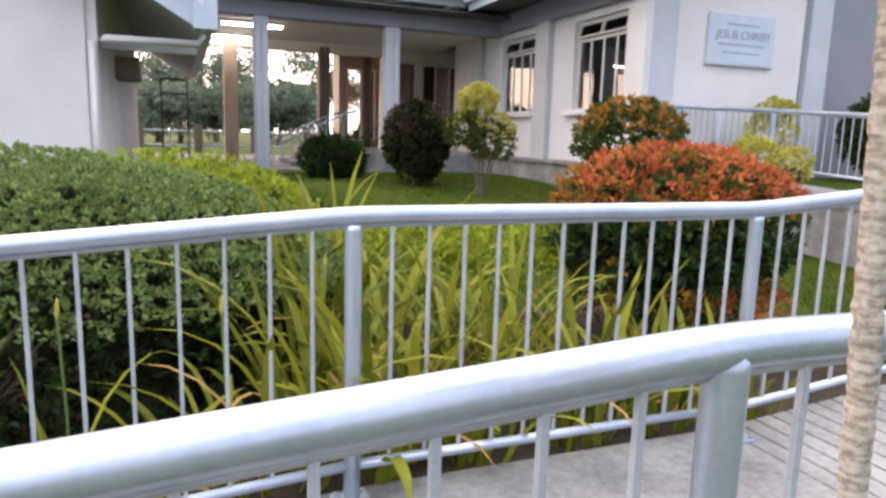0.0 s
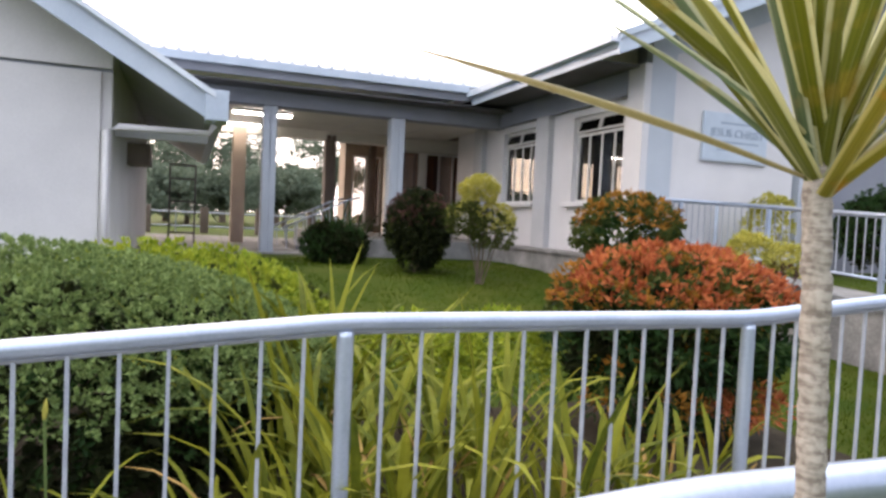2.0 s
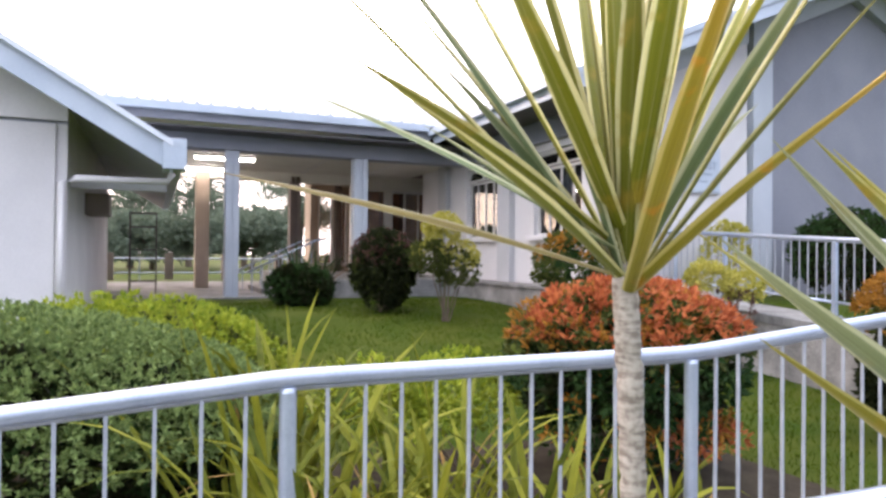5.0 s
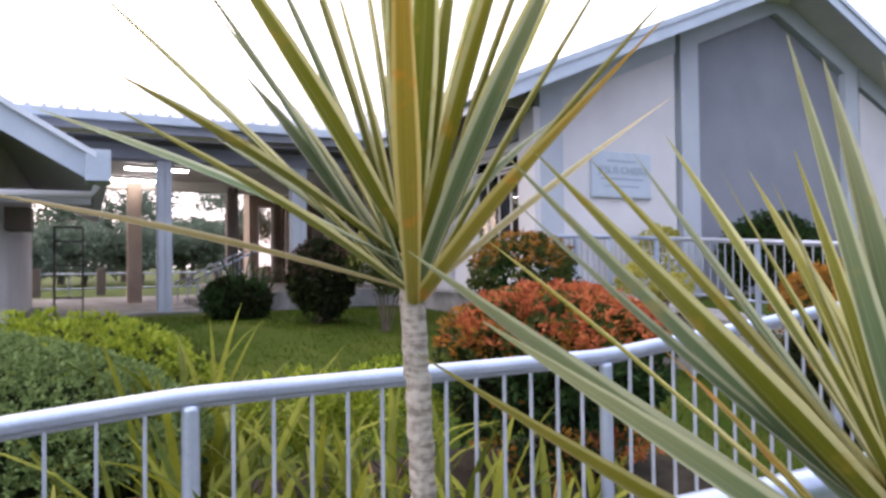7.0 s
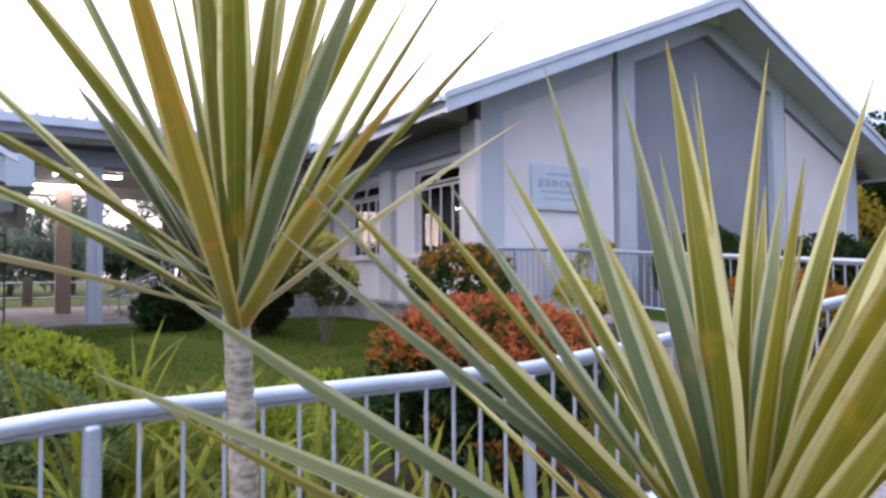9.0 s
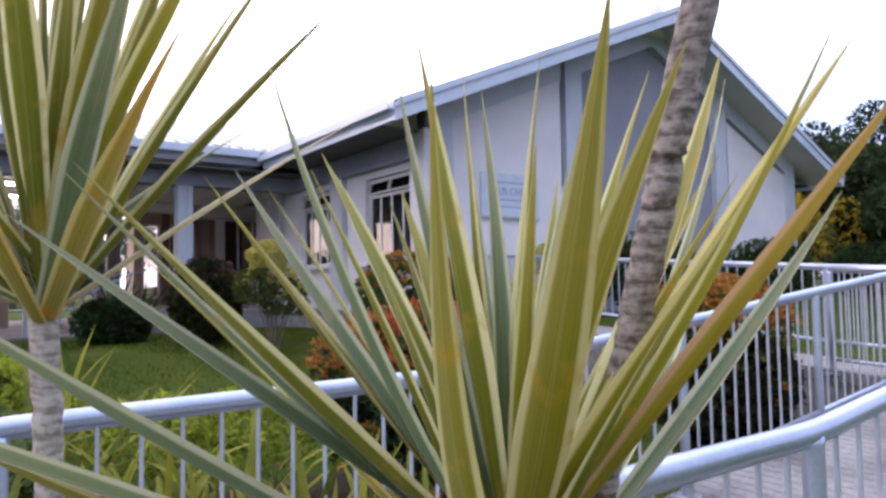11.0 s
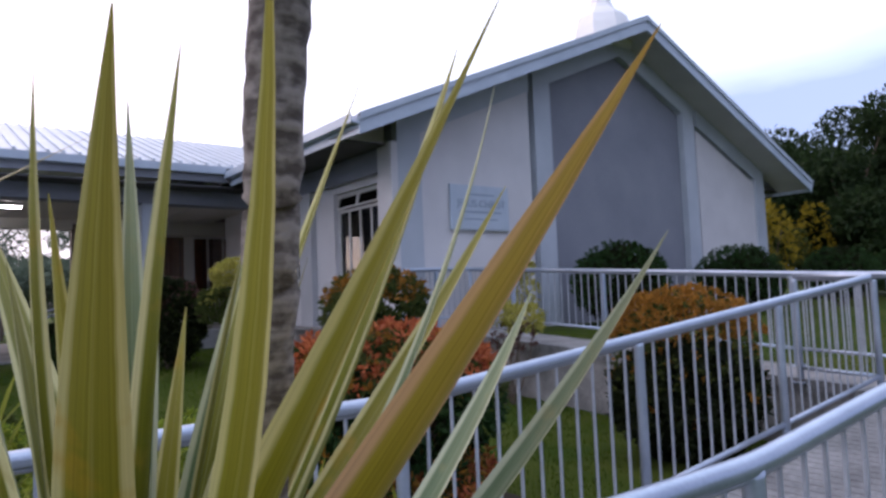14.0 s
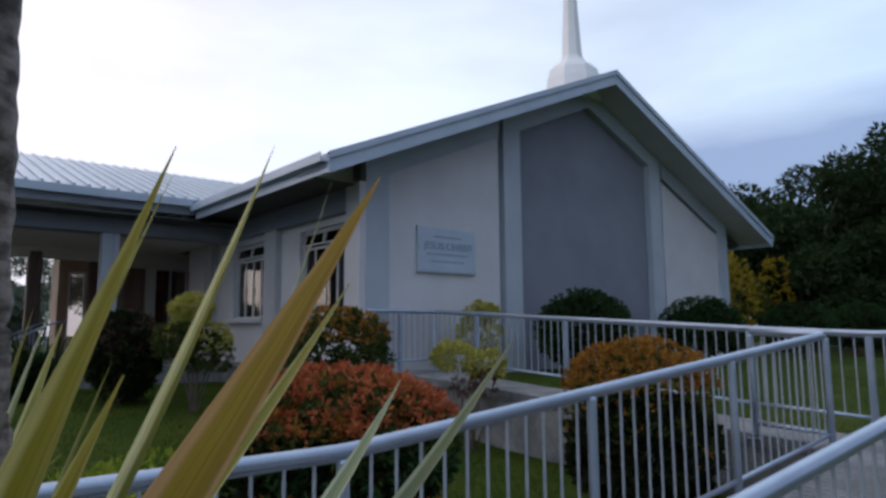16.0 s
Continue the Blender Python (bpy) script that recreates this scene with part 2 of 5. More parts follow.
def blade_material(name, centre, edge, tip, spot):
    """Strap leaf of a dragon plant: green middle, pale margins, tinted tip, rust spots. UV: u across, v along."""
    m = bpy.data.materials.new(name)
    m.use_nodes = True
    nt = m.node_tree
    b = nt.nodes["Principled BSDF"]
    uv = nt.nodes.new("ShaderNodeUVMap")
    uv.uv_map = "UVMap"
    sep = nt.nodes.new("ShaderNodeSeparateXYZ")
    nt.links.new(uv.outputs["UV"], sep.inputs["Vector"])
    across = nt.nodes.new("ShaderNodeValToRGB")
    cr = across.color_ramp
    cr.elements[0].position, cr.elements[0].color = 0.0, (*edge, 1)
    cr.elements[1].position, cr.elements[1].color = 1.0, (*edge, 1)
    for pos, colr in ((0.12, edge), (0.19, centre), (0.47, centre), (0.5, tuple(0.75 * c + 0.25 * e for c, e in zip(centre, edge))), (0.53, centre), (0.81, centre), (0.88, edge)):
        el = cr.elements.new(pos)
        el.color = (*colr, 1)
    nz = nt.nodes.new("ShaderNodeTexNoise")
    nz.inputs["Scale"].default_value = 30
    mp = nt.nodes.new("ShaderNodeMapping")
    mp.inputs["Scale"].default_value = (0.9, 0.05, 1)
    nt.links.new(uv.outputs["UV"], mp.inputs["Vector"])
    nt.links.new(mp.outputs["Vector"], nz.inputs["Vector"])
    streak = nt.nodes.new("ShaderNodeMath")
    streak.operation = "MULTIPLY_ADD"
    nt.links.new(nz.outputs["Fac"], streak.inputs[0])
    streak.inputs[1].default_value = 0.16
    nt.links.new(sep.outputs["X"], streak.inputs[2])
    shift = nt.nodes.new("ShaderNodeMath")
    shift.operation = "SUBTRACT"
    shift.inputs[1].default_value = 0.08
    nt.links.new(streak.outputs["Value"], shift.inputs[0])
    nt.links.new(shift.outputs["Value"], across.inputs["Fac"])
    along = nt.nodes.new("ShaderNodeMapRange")
    along.inputs["From Min"].default_value = 0.55
    along.inputs["From Max"].default_value = 1.0
    along.inputs["To Max"].default_value = 0.75
    nt.links.new(sep.outputs["Y"], along.inputs["Value"])
    mx = nt.nodes.new("ShaderNodeMix")
    mx.data_type = "RGBA"
    nt.links.new(along.outputs["Result"], mx.inputs["Factor"])
    nt.links.new(across.outputs["Color"], mx.inputs["A"])
    mx.inputs["B"].default_value = (*tip, 1)
    geo = nt.nodes.new("ShaderNodeNewGeometry")
    spots = nt.nodes.new("ShaderNodeTexNoise")
    spots.inputs["Scale"].default_value = 28
    spots.inputs["Detail"].default_value = 4
    nt.links.new(geo.outputs["Position"], spots.inputs["Vector"])
    sr = nt.nodes.new("ShaderNodeMapRange")
    sr.inputs["From Min"].default_value = 0.60
    sr.inputs["From Max"].default_value = 0.74
    sr.inputs["To Max"].default_value = 0.8
    nt.links.new(spots.outputs["Fac"], sr.inputs["Value"])
    mx2 = nt.nodes.new("ShaderNodeMix")
    mx2.data_type = "RGBA"
    nt.links.new(sr.outputs["Result"], mx2.inputs["Factor"])
    nt.links.new(mx.outputs["Result"], mx2.inputs["A"])
    mx2.inputs["B"].default_value = (*spot, 1)
    oi = nt.nodes.new("ShaderNodeObjectInfo")
    vr = nt.nodes.new("ShaderNodeMapRange")
    vr.inputs["To Min"].default_value = 0.72
    vr.inputs["To Max"].default_value = 1.25
    nt.links.new(oi.outputs["Random"], vr.inputs["Value"])
    hsv = nt.nodes.new("ShaderNodeHueSaturation")
    vein = nt.nodes.new("ShaderNodeMapRange")
    vein.inputs["From Min"].default_value = 0.30
    vein.inputs["From Max"].default_value = 0.70
    vein.inputs["To Min"].default_value = 0.76
    vein.inputs["To Max"].default_value = 1.16
    nt.links.new(nz.outputs["Fac"], vein.inputs["Value"])
    veined = nt.nodes.new("ShaderNodeMath")
    veined.operation = "MULTIPLY"
    nt.links.new(vr.outputs["Result"], veined.inputs[0])
    nt.links.new(vein.outputs["Result"], veined.inputs[1])
    nt.links.new(veined.outputs["Value"], hsv.inputs["Value"])
    nt.links.new(mx2.outputs["Result"], hsv.inputs["Color"])
    nt.links.new(hsv.outputs["Color"], b.inputs["Base Color"])
    b.inputs["Roughness"].default_value = 0.42
    b.inputs["Specular IOR Level"].default_value = 0.4
    tr = nt.nodes.new("ShaderNodeBsdfTranslucent")
    nt.links.new(hsv.outputs["Color"], tr.inputs["Color"])
    ms = nt.nodes.new("ShaderNodeMixShader")
    ms.inputs["Fac"].default_value = 0.30
    nt.links.new(b.outputs["BSDF"], ms.inputs[1])
    nt.links.new(tr.outputs["BSDF"], ms.inputs[2])
    nt.links.new(ms.outputs["Shader"], nt.nodes["Material Output"].inputs["Surface"])
    return m


def cane_material(name, dark, pale):
    """Ringed pale cane: rings follow height, broken by noise."""
    m = bpy.data.materials.new(name)
    m.use_nodes = True
    nt = m.node_tree
    b = nt.nodes["Principled BSDF"]
    geo = nt.nodes.new("ShaderNodeNewGeometry")
    wave = nt.nodes.new("ShaderNodeTexWave")
    wave.bands_direction = "Z"
    wave.inputs["Scale"].default_value = 27.0
    wave.inputs["Distortion"].default_value = 9.0
    wave.inputs["Detail"].default_value = 3.0
    wave.inputs["Detail Scale"].default_value = 1.2
    flat = nt.nodes.new("ShaderNodeMapping")
    flat.inputs["Scale"].default_value = (0.22, 0.22, 1.0)
    nt.links.new(geo.outputs["Position"], flat.inputs["Vector"])
    nt.links.new(flat.outputs["Vector"], wave.inputs["Vector"])
    ring = nt.nodes.new("ShaderNodeTexNoise")
    ring.inputs["Scale"].default_value = 300
    ring.inputs["Detail"].default_value = 4
    nt.links.new(flat.outputs["Vector"], ring.inputs["Vector"])
    nz = nt.nodes.new("ShaderNodeTexNoise")
    nz.inputs["Scale"].default_value = 170
    nz.inputs["Detail"].default_value = 6
    nt.links.new(geo.outputs["Position"], nz.inputs["Vector"])
    first = nt.nodes.new("ShaderNodeMath")
    first.operation = "MULTIPLY_ADD"
    first.inputs[1].default_value = 0.20
    nt.links.new(wave.outputs["Fac"], first.inputs[0])
    nt.links.new(ring.outputs["Fac"], first.inputs[2])
    ad = nt.nodes.new("ShaderNodeMath")
    ad.operation = "MULTIPLY_ADD"
    ad.inputs[1].default_value = 0.95
    nt.links.new(nz.outputs["Fac"], ad.inputs[0])
    nt.links.new(first.outputs["Value"], ad.inputs[2])
    cr = nt.nodes.new("ShaderNodeValToRGB")
    cr.color_ramp.elements[0].position, cr.color_ramp.elements[0].color = 0.05, (*dark, 1)
    cr.color_ramp.elements[1].position, cr.color_ramp.elements[1].color = 1.0, (*pale, 1)
    spread = nt.nodes.new("ShaderNodeMapRange")
    spread.inputs["From Min"].default_value = 0.86
    spread.inputs["From Max"].default_value = 1.24
    nt.links.new(ad.outputs["Value"], spread.inputs["Value"])
    nt.links.new(spread.outputs["Result"], cr.inputs["Fac"])
    nt.links.new(cr.outputs["Color"], b.inputs["Base Color"])
    b.inputs["Roughness"].default_value = 0.85
    bp = nt.nodes.new("ShaderNodeBump")
    bp.inputs["Strength"].default_value = 0.35
    bp.inputs["Distance"].default_value = 0.002
    nt.links.new(ad.outputs["Value"], bp.inputs["Height"])
    nt.links.new(bp.outputs["Normal"], b.inputs["Normal"])
    return m


M["glass"] = glass_material()
M["tube"] = lamp_material("fluorescent_tube", (1.0, 0.97, 0.88), 26.0)
M["cane"] = cane_material("ringed_cane_bark", (0.18, 0.15, 0.125), (0.38, 0.34, 0.29))
M["grey_cane"] = cane_material("grey_ringed_cane_bark", (0.085, 0.068, 0.060), (0.30, 0.26, 0.235))
M["blade"] = blade_material("dragon_leaf", (0.145, 0.155, 0.012), (0.66, 0.62, 0.32), (0.34, 0.31, 0.08), (0.34, 0.24, 0.03))
M["blade_aged"] = blade_material("aged_dragon_leaf", (0.20, 0.165, 0.018), (0.42, 0.34, 0.11), (0.38, 0.19, 0.03), (0.48, 0.17, 0.012))
M["blade_yellow"] = blade_material("yellowing_dragon_leaf", (0.215, 0.20, 0.012), (0.58, 0.53, 0.23), (0.36, 0.31, 0.07), (0.45, 0.27, 0.02))
M["blade_blush"] = blade_material("blushed_dragon_leaf", (0.26, 0.20, 0.016), (0.55, 0.33, 0.17), (0.42, 0.26, 0.07), (0.46, 0.24, 0.03))
M["blade_dry"] = blade_material("dry_dragon_leaf", (0.36, 0.30, 0.13), (0.55, 0.50, 0.33), (0.48, 0.38, 0.22), (0.30, 0.20, 0.09))
M["blade_grey"] = blade_material("grey_green_dragon_leaf", (0.125, 0.18, 0.085), (0.48, 0.50, 0.33), (0.34, 0.34, 0.18), (0.30, 0.26, 0.10))


# ---- mesh helpers ----
def part(name, bm, mat, parent=None, label="", smooth=False):
    """Links a bmesh as one mesh object, under a thing or a part."""
    me = bpy.data.meshes.new(name)
    bm.normal_update()
    bm.to_mesh(me)
    bm.free()
    if smooth:
        me.shade_smooth()
    me.materials.append(mat)
    ob = new(name, me)
    if parent is not None:
        ob.parent = parent
    if label:
        tagged(ob, label=label)
    return ob


def shared(name, me, parent, x, y, z, rz=0.0, rx=0.0):
    """An object of its own on shared mesh data."""
    ob = new(name, me)
    ob.parent = parent
    ob.matrix_basis = pose(x, y, z, rx, 0, rz)
    return ob


def thing(name, label, category, kind="", group="", at=(0, 0, 0)):
    ob = new(name)
    ob.location = at
    ob.empty_display_size = 0.1
    return tagged(ob, label=label, category=category, kind=kind, group=group)


def box(bm, x0, x1, y0, y1, z0, z1, bevel=0.0):
    vs = [bm.verts.new(p) for p in ((x0, y0, z0), (x1, y0, z0), (x1, y1, z0), (x0, y1, z0), (x0, y0, z1), (x1, y0, z1), (x1, y1, z1), (x0, y1, z1))]
    fs = [bm.faces.new([vs[i] for i in q]) for q in ((3, 2, 1, 0), (4, 5, 6, 7), (0, 1, 5, 4), (1, 2, 6, 5), (2, 3, 7, 6), (3, 0, 4, 7))]
    if bevel:
        es = list({e for f in fs for e in f.edges})
        bmesh.ops.bevel(bm, geom=es, offset=bevel, segments=2, affect="EDGES", profile=0.5)
    return bm


def boxes(*args, bevel=0.0):
    bm = bmesh.new()
    for a in args:
        box(bm, *a, bevel=bevel)
    return bm


def prism(bm, pts, axis, a0, a1):
    """Extrudes a polygon. axis 'y': pts are (x, z); axis 'x': pts are (y, z); axis 'z': pts are (x, y)."""
    def put(p, a):
        return {"y": (p[0], a, p[1]), "x": (a, p[0], p[1]), "z": (p[0], p[1], a)}[axis]
    lo = [bm.verts.new(put(p, a0)) for p in pts]
    hi = [bm.verts.new(put(p, a1)) for p in pts]
    n = len(pts)
    bm.faces.new(lo)
    bm.faces.new(hi[::-1])
    for i in range(n):
        j = (i + 1) % n
        bm.faces.new((lo[j], lo[i], hi[i], hi[j]))
    bmesh.ops.recalc_face_normals(bm, faces=bm.faces)
    return bm


def pierced(x0, x1, ys, zs, holes):
    """A wall between x0 and x1 over a grid of ys and zs, with the cells in holes left open; one closed skin."""
    bm = bmesh.new()
    ny, nz = len(ys) - 1, len(zs) - 1
    vs = {}

    def vert(i, j, k):
        if (i, j, k) not in vs:
            vs[i, j, k] = bm.verts.new((x1 if k else x0, ys[i], zs[j]))
        return vs[i, j, k]

    def solid(i, j):
        return 0 <= i < ny and 0 <= j < nz and (i, j) not in holes
    for i in range(ny):
        for j in range(nz):
            if not solid(i, j):
                continue
            for k in (0, 1):
                bm.faces.new([vert(i, j, k), vert(i + 1, j, k), vert(i + 1, j + 1, k), vert(i, j + 1, k)])
            for di, dj, a, b in ((-1, 0, (i, j), (i, j + 1)), (1, 0, (i + 1, j), (i + 1, j + 1)), (0, -1, (i, j), (i + 1, j)), (0, 1, (i, j + 1), (i + 1, j + 1))):
                if not solid(i + di, j + dj):
                    bm.faces.new([vert(*a, 0), vert(*b, 0), vert(*b, 1), vert(*a, 1)])
    bmesh.ops.recalc_face_normals(bm, faces=bm.faces)
    return bm


def pierced_y(y0, y1, xs, zs, holes):
    """The same for a wall that runs along x."""
    bm = pierced(-y1, -y0, xs, zs, holes)
    bmesh.ops.rotate(bm, verts=bm.verts, cent=(0, 0, 0), matrix=Matrix.Rotation(radians(-90), 3, "Z"))
    return bm


def tube(bm, path, radius, sides=10, taper=None):
    """Sweeps a ring along a path; taper: radius factor by index."""
    rings = []
    n = len(path)
    pts = [Vector(p) for p in path]
    for i, p in enumerate(pts):
        d = (pts[min(i + 1, n - 1)] - pts[max(i - 1, 0)]).normalized()
        up = Vector((0, 0, 1)) if abs(d.z) < 0.9 else Vector((1, 0, 0))
        a = d.cross(up).normalized()
        b = a.cross(d)
        r = radius * (taper[i] if taper else 1)
        rings.append([bm.verts.new(p + (a * math.cos(k * 2 * math.pi / sides) + b * math.sin(k * 2 * math.pi / sides)) * r) for k in range(sides)])
    for r0, r1 in zip(rings, rings[1:]):
        for k in range(sides):
            bm.faces.new((r0[k], r0[(k + 1) % sides], r1[(k + 1) % sides], r1[k]))
    bm.faces.new(rings[0][::-1])
    bm.faces.new(rings[-1])
    bmesh.ops.recalc_face_normals(bm, faces=bm.faces)
    return bm


def quads(name, verts, faces, mat, parent=None, label=""):
    me = bpy.data.meshes.new(name)
    me.from_pydata(verts.tolist(), [], faces.tolist())
    me.materials.append(mat)
    ob = new(name, me)
    if parent is not None:
        ob.parent = parent
    if label:
        tagged(ob, label=label)
    return ob


def unit(v):
    return v / np.maximum(np.linalg.norm(v, axis=1, keepdims=True), 1e-6)


def leaves(rng, pos, direction, length, width):
    """Folded diamond leaves at pos, pointing along direction; each is one island of two triangles."""
    n = len(pos)
    d = unit(direction)
    side = unit(np.cross(d, rng.normal(size=(n, 3))))
    nrm = np.cross(side, d)
    ln = (length * rng.uniform(0.65, 1.25, n))[:, None]
    wd = (width * rng.uniform(0.7, 1.2, n))[:, None]
    mid_pt = pos + d * ln * 0.45 + nrm * wd * 0.25
    v = np.stack([pos, mid_pt + side * wd * 0.5, pos + d * ln, mid_pt - side * wd * 0.5], axis=1).reshape(-1, 3)
    i = np.arange(n)[:, None] * 4
    f = np.concatenate([i + np.array([[0, 1, 2]]), i + np.array([[0, 2, 3]])], axis=1).reshape(-1, 3)
    return v, f


def lumpy(rng, count, centre, radii, lumps=9, lump=0.28, depth=0.35, low=-1.0):
    """Points near the lumpy surface of an ellipsoid, and the outward direction there."""
    c = unit(rng.normal(size=(lumps, 3)))
    u = unit(rng.normal(size=(count * 2, 3)))
    u = u[u[:, 2] > low][:count]
    near = (u @ c.T).max(axis=1)
    r = 1 - lump + lump * np.clip((near - 0.45) / 0.5, 0, 1) - depth * rng.uniform(0, 1, len(u)) ** 2
    return np.array(centre) + u * r[:, None] * np.array(radii), u


def height(x, y):
    """Lawn level: flat by the ramp, rising to the building."""
    s = min(max((y + 4.6) / 8.0, 0.0), 1.0)
    left = 0.62 * (s * s * (3 - 2 * s))
    s2 = min(max((y + 8.0) / 6.0, 0.0), 1.0)
    right = 0.45 + 0.4 * s2
    k = min(max((x - 1.1) / 0.4, 0.0), 1.0)
    left -= min(max(-6.9 - x, 0.0) * 0.07, 0.5)
    if y < -8.2:
        k *= max(0.0, 1 - (-8.2 - y) / 2)
    return left * (1 - k) + right * k


# ---- ground ----
def build_ground():
    xs = [-600, -200, -80, -40, -26] + [round(-20 + 0.5 * i, 2) for i in range(81)] + [26, 40, 80, 200, 600]
    ys = [-600, -200, -80, -40, -20] + [round(-14 + 0.4 * i, 2) for i in range(66)] + [16, 26, 40, 80, 200, 600]
    bm = bmesh.new()
    grid = [[bm.verts.new((x, y, height(x, y) + (0.02 * noise.noise((x * 0.9, y * 0.9, 0)) if abs(x) < 20 and -14 <= y <= 13 else 0))) for x in xs] for y in ys]
    for j in range(len(ys) - 1):
        for i in range(len(xs) - 1):
            bm.faces.new((grid[j][i], grid[j][i + 1], grid[j + 1][i + 1], grid[j + 1][i]))
    g = part("ground", bm, M["ground"], smooth=True)
    tagged(g, "worn green lawn with bare earthy patches", "ground", kind="structure")


build_ground()


def build_grass():
    rng = np.random.default_rng(4)
    n = 42000
    x = rng.uniform(-6.6, 0.3, n)
    y = rng.uniform(-6.7, 4.2, n)
    x2 = rng.uniform(1.6, 9.0, 9000)
    y2 = rng.uniform(-8.0, -1.5, 9000)
    x, y = np.r_[x, x2], np.r_[y, y2]
    bare = np.array([noise.noise((a * 0.8, b * 0.8, 3.0)) for a, b in zip(x, y)])
    keep = (bare < rng.uniform(0.1, 0.5, len(x))) & ~((x < -2.75) & (y < -4.45))
    x, y = x[keep], y[keep]
    z = np.array([height(a, b) for a, b in zip(x, y)]) - 0.005
    base = np.stack([x, y, z], axis=1)
    d = rng.normal(size=(len(x), 3)) * 0.45 + np.array([0, 0, 1.0])
    v, f = leaves(rng, base, d, 0.055, 0.009)
    tagged(quads("lawn_grass", v, f, M["grass"]), "short green and yellowish lawn grass", "grass", kind="stuff")


build_grass()


# ---- ramp ----
NEAR_Y, FAR_Y, TURN_X, OUT_X = -8.40, -6.88, 0.35, 1.38
FLAT_X, LOW_Z, LAND_Z, TOP_Z = -4.67, 0.12, 0.56, 0.97


def deck_z(x):
    if x < -6.4:
        return LOW_Z - 0.072 * (-6.4 - x)
    return LOW_Z if x < FLAT_X else LOW_Z + (LAND_Z - LOW_Z) * (min(x, TURN_X) - FLAT_X) / (TURN_X - FLAT_X)


def upper_z(y):
    return LAND_Z + (TOP_Z - LAND_Z) * min(max((y + 6.7) / 6.5, 0.0), 1.0)


def mesh_of(bm, name, mat, smooth=False):
    me = bpy.data.meshes.new(name)
    bm.normal_update()
    bm.to_mesh(me)
    bm.free()
    if smooth:
        me.shade_smooth()
    me.materials.append(mat)
    return me


def build_ramp():
    root = thing("concrete_ramp", "grey concrete access ramp with grooved sloping floor", "ramp", kind="structure")
    y0, y1 = NEAR_Y - 0.1, FAR_Y + 0.1
    bm = bmesh.new()
    prism(bm, [(-16, -1.0), (FLAT_X, -1.0), (FLAT_X, LOW_Z), (-6.4, LOW_Z), (-16, deck_z(-16))], "y", y0, y1)
    part("flat_deck", bm, M["deck"], root)
    bm = bmesh.new()
    pitch = 0.098
    n = int((TURN_X - FLAT_X) / pitch)
    step_x, step_z = (TURN_X - FLAT_X) / (n + 1), (LAND_Z - LOW_Z) / (n + 1)
    # solid body below, one raised strip between each pair of grooves
    prism(bm, [(FLAT_X, -0.3), (TURN_X, -0.3), (TURN_X, LAND_Z - 0.014), (FLAT_X, LOW_Z - 0.014)], "y", y0, y1)
    slope = part("grooved_deck", bm, M["deck"], root, "grooved concrete slope")
    strip_bm = bmesh.new()
    tilt = step_z / step_x
    prism(strip_bm, [(0.012, -0.03), (step_x - 0.001, -0.03 + tilt * step_x), (step_x - 0.001, tilt * step_x - 0.003), (step_x - 0.005, tilt * step_x), (0.017, tilt * 0.017), (0.012, tilt * 0.012 - 0.003)], "y", y0 + 0.003, y1 - 0.003)
    strip = mesh_of(strip_bm, "deck_strip", M["deck"])
    for i in range(n + 1):
        shared("deck_strip", strip, slope, FLAT_X + i * step_x, 0, LOW_Z + i * step_z)
    part("landing", boxes((TURN_X, OUT_X + 0.1, y0, y1 + 0.1, -0.3, LAND_Z)), M["deck"], root)
    bm = bmesh.new()
    prism(bm, [(y1 + 0.1, -0.3), (-0.2, -0.3), (0.1, -0.3), (0.1, TOP_Z), (-0.2, TOP_Z), (y1 + 0.1, LAND_Z)], "x", TURN_X, OUT_X + 0.1)
    part("upper_slope", bm, M["concrete"], root, "weathered concrete upper ramp with stained side")
    bm = bmesh.new()
    prism(bm, [(y1 + 0.12, LAND_Z - 0.06), (0.08, TOP_Z - 0.06), (0.08, TOP_Z + 0.05), (y1 + 0.12, LAND_Z + 0.05)], "x", TURN_X - 0.03, TURN_X + 0.09)
    part("kerb", bm, M["deck"], root, "pale concrete kerb along the slope")


build_ramp()


def baluster_mesh(h, r=0.0058):
    bm = bmesh.new()
    box(bm, -r, r, -r, r, 0, h)
    return mesh_of(bm, "baluster", M["baluster"])


def post_mesh(h):
    bm = bmesh.new()
    box(bm, -0.025, 0.025, -0.025, 0.025, 0, h, bevel=0.006)
    box(bm, -0.028, -0.014, -0.028, 0.028, 0.012, h - 0.012)
    box(bm, 0.014, 0.028, -0.028, 0.028, 0.012, h - 0.012)
    return mesh_of(bm, "post", M["rail"])


def foot_mesh():
    bm = bmesh.new()
    box(bm, -0.065, 0.065, -0.065, 0.065, 0, 0.012, bevel=0.003)
    for sx in (-1, 1):
        for sy in (-1, 1):
            box(bm, sx * 0.048 - 0.008, sx * 0.048 + 0.008, sy * 0.048 - 0.008, sy * 0.048 + 0.008, 0.012, 0.022)
    return mesh_of(bm, "base_plate", M["rail"])


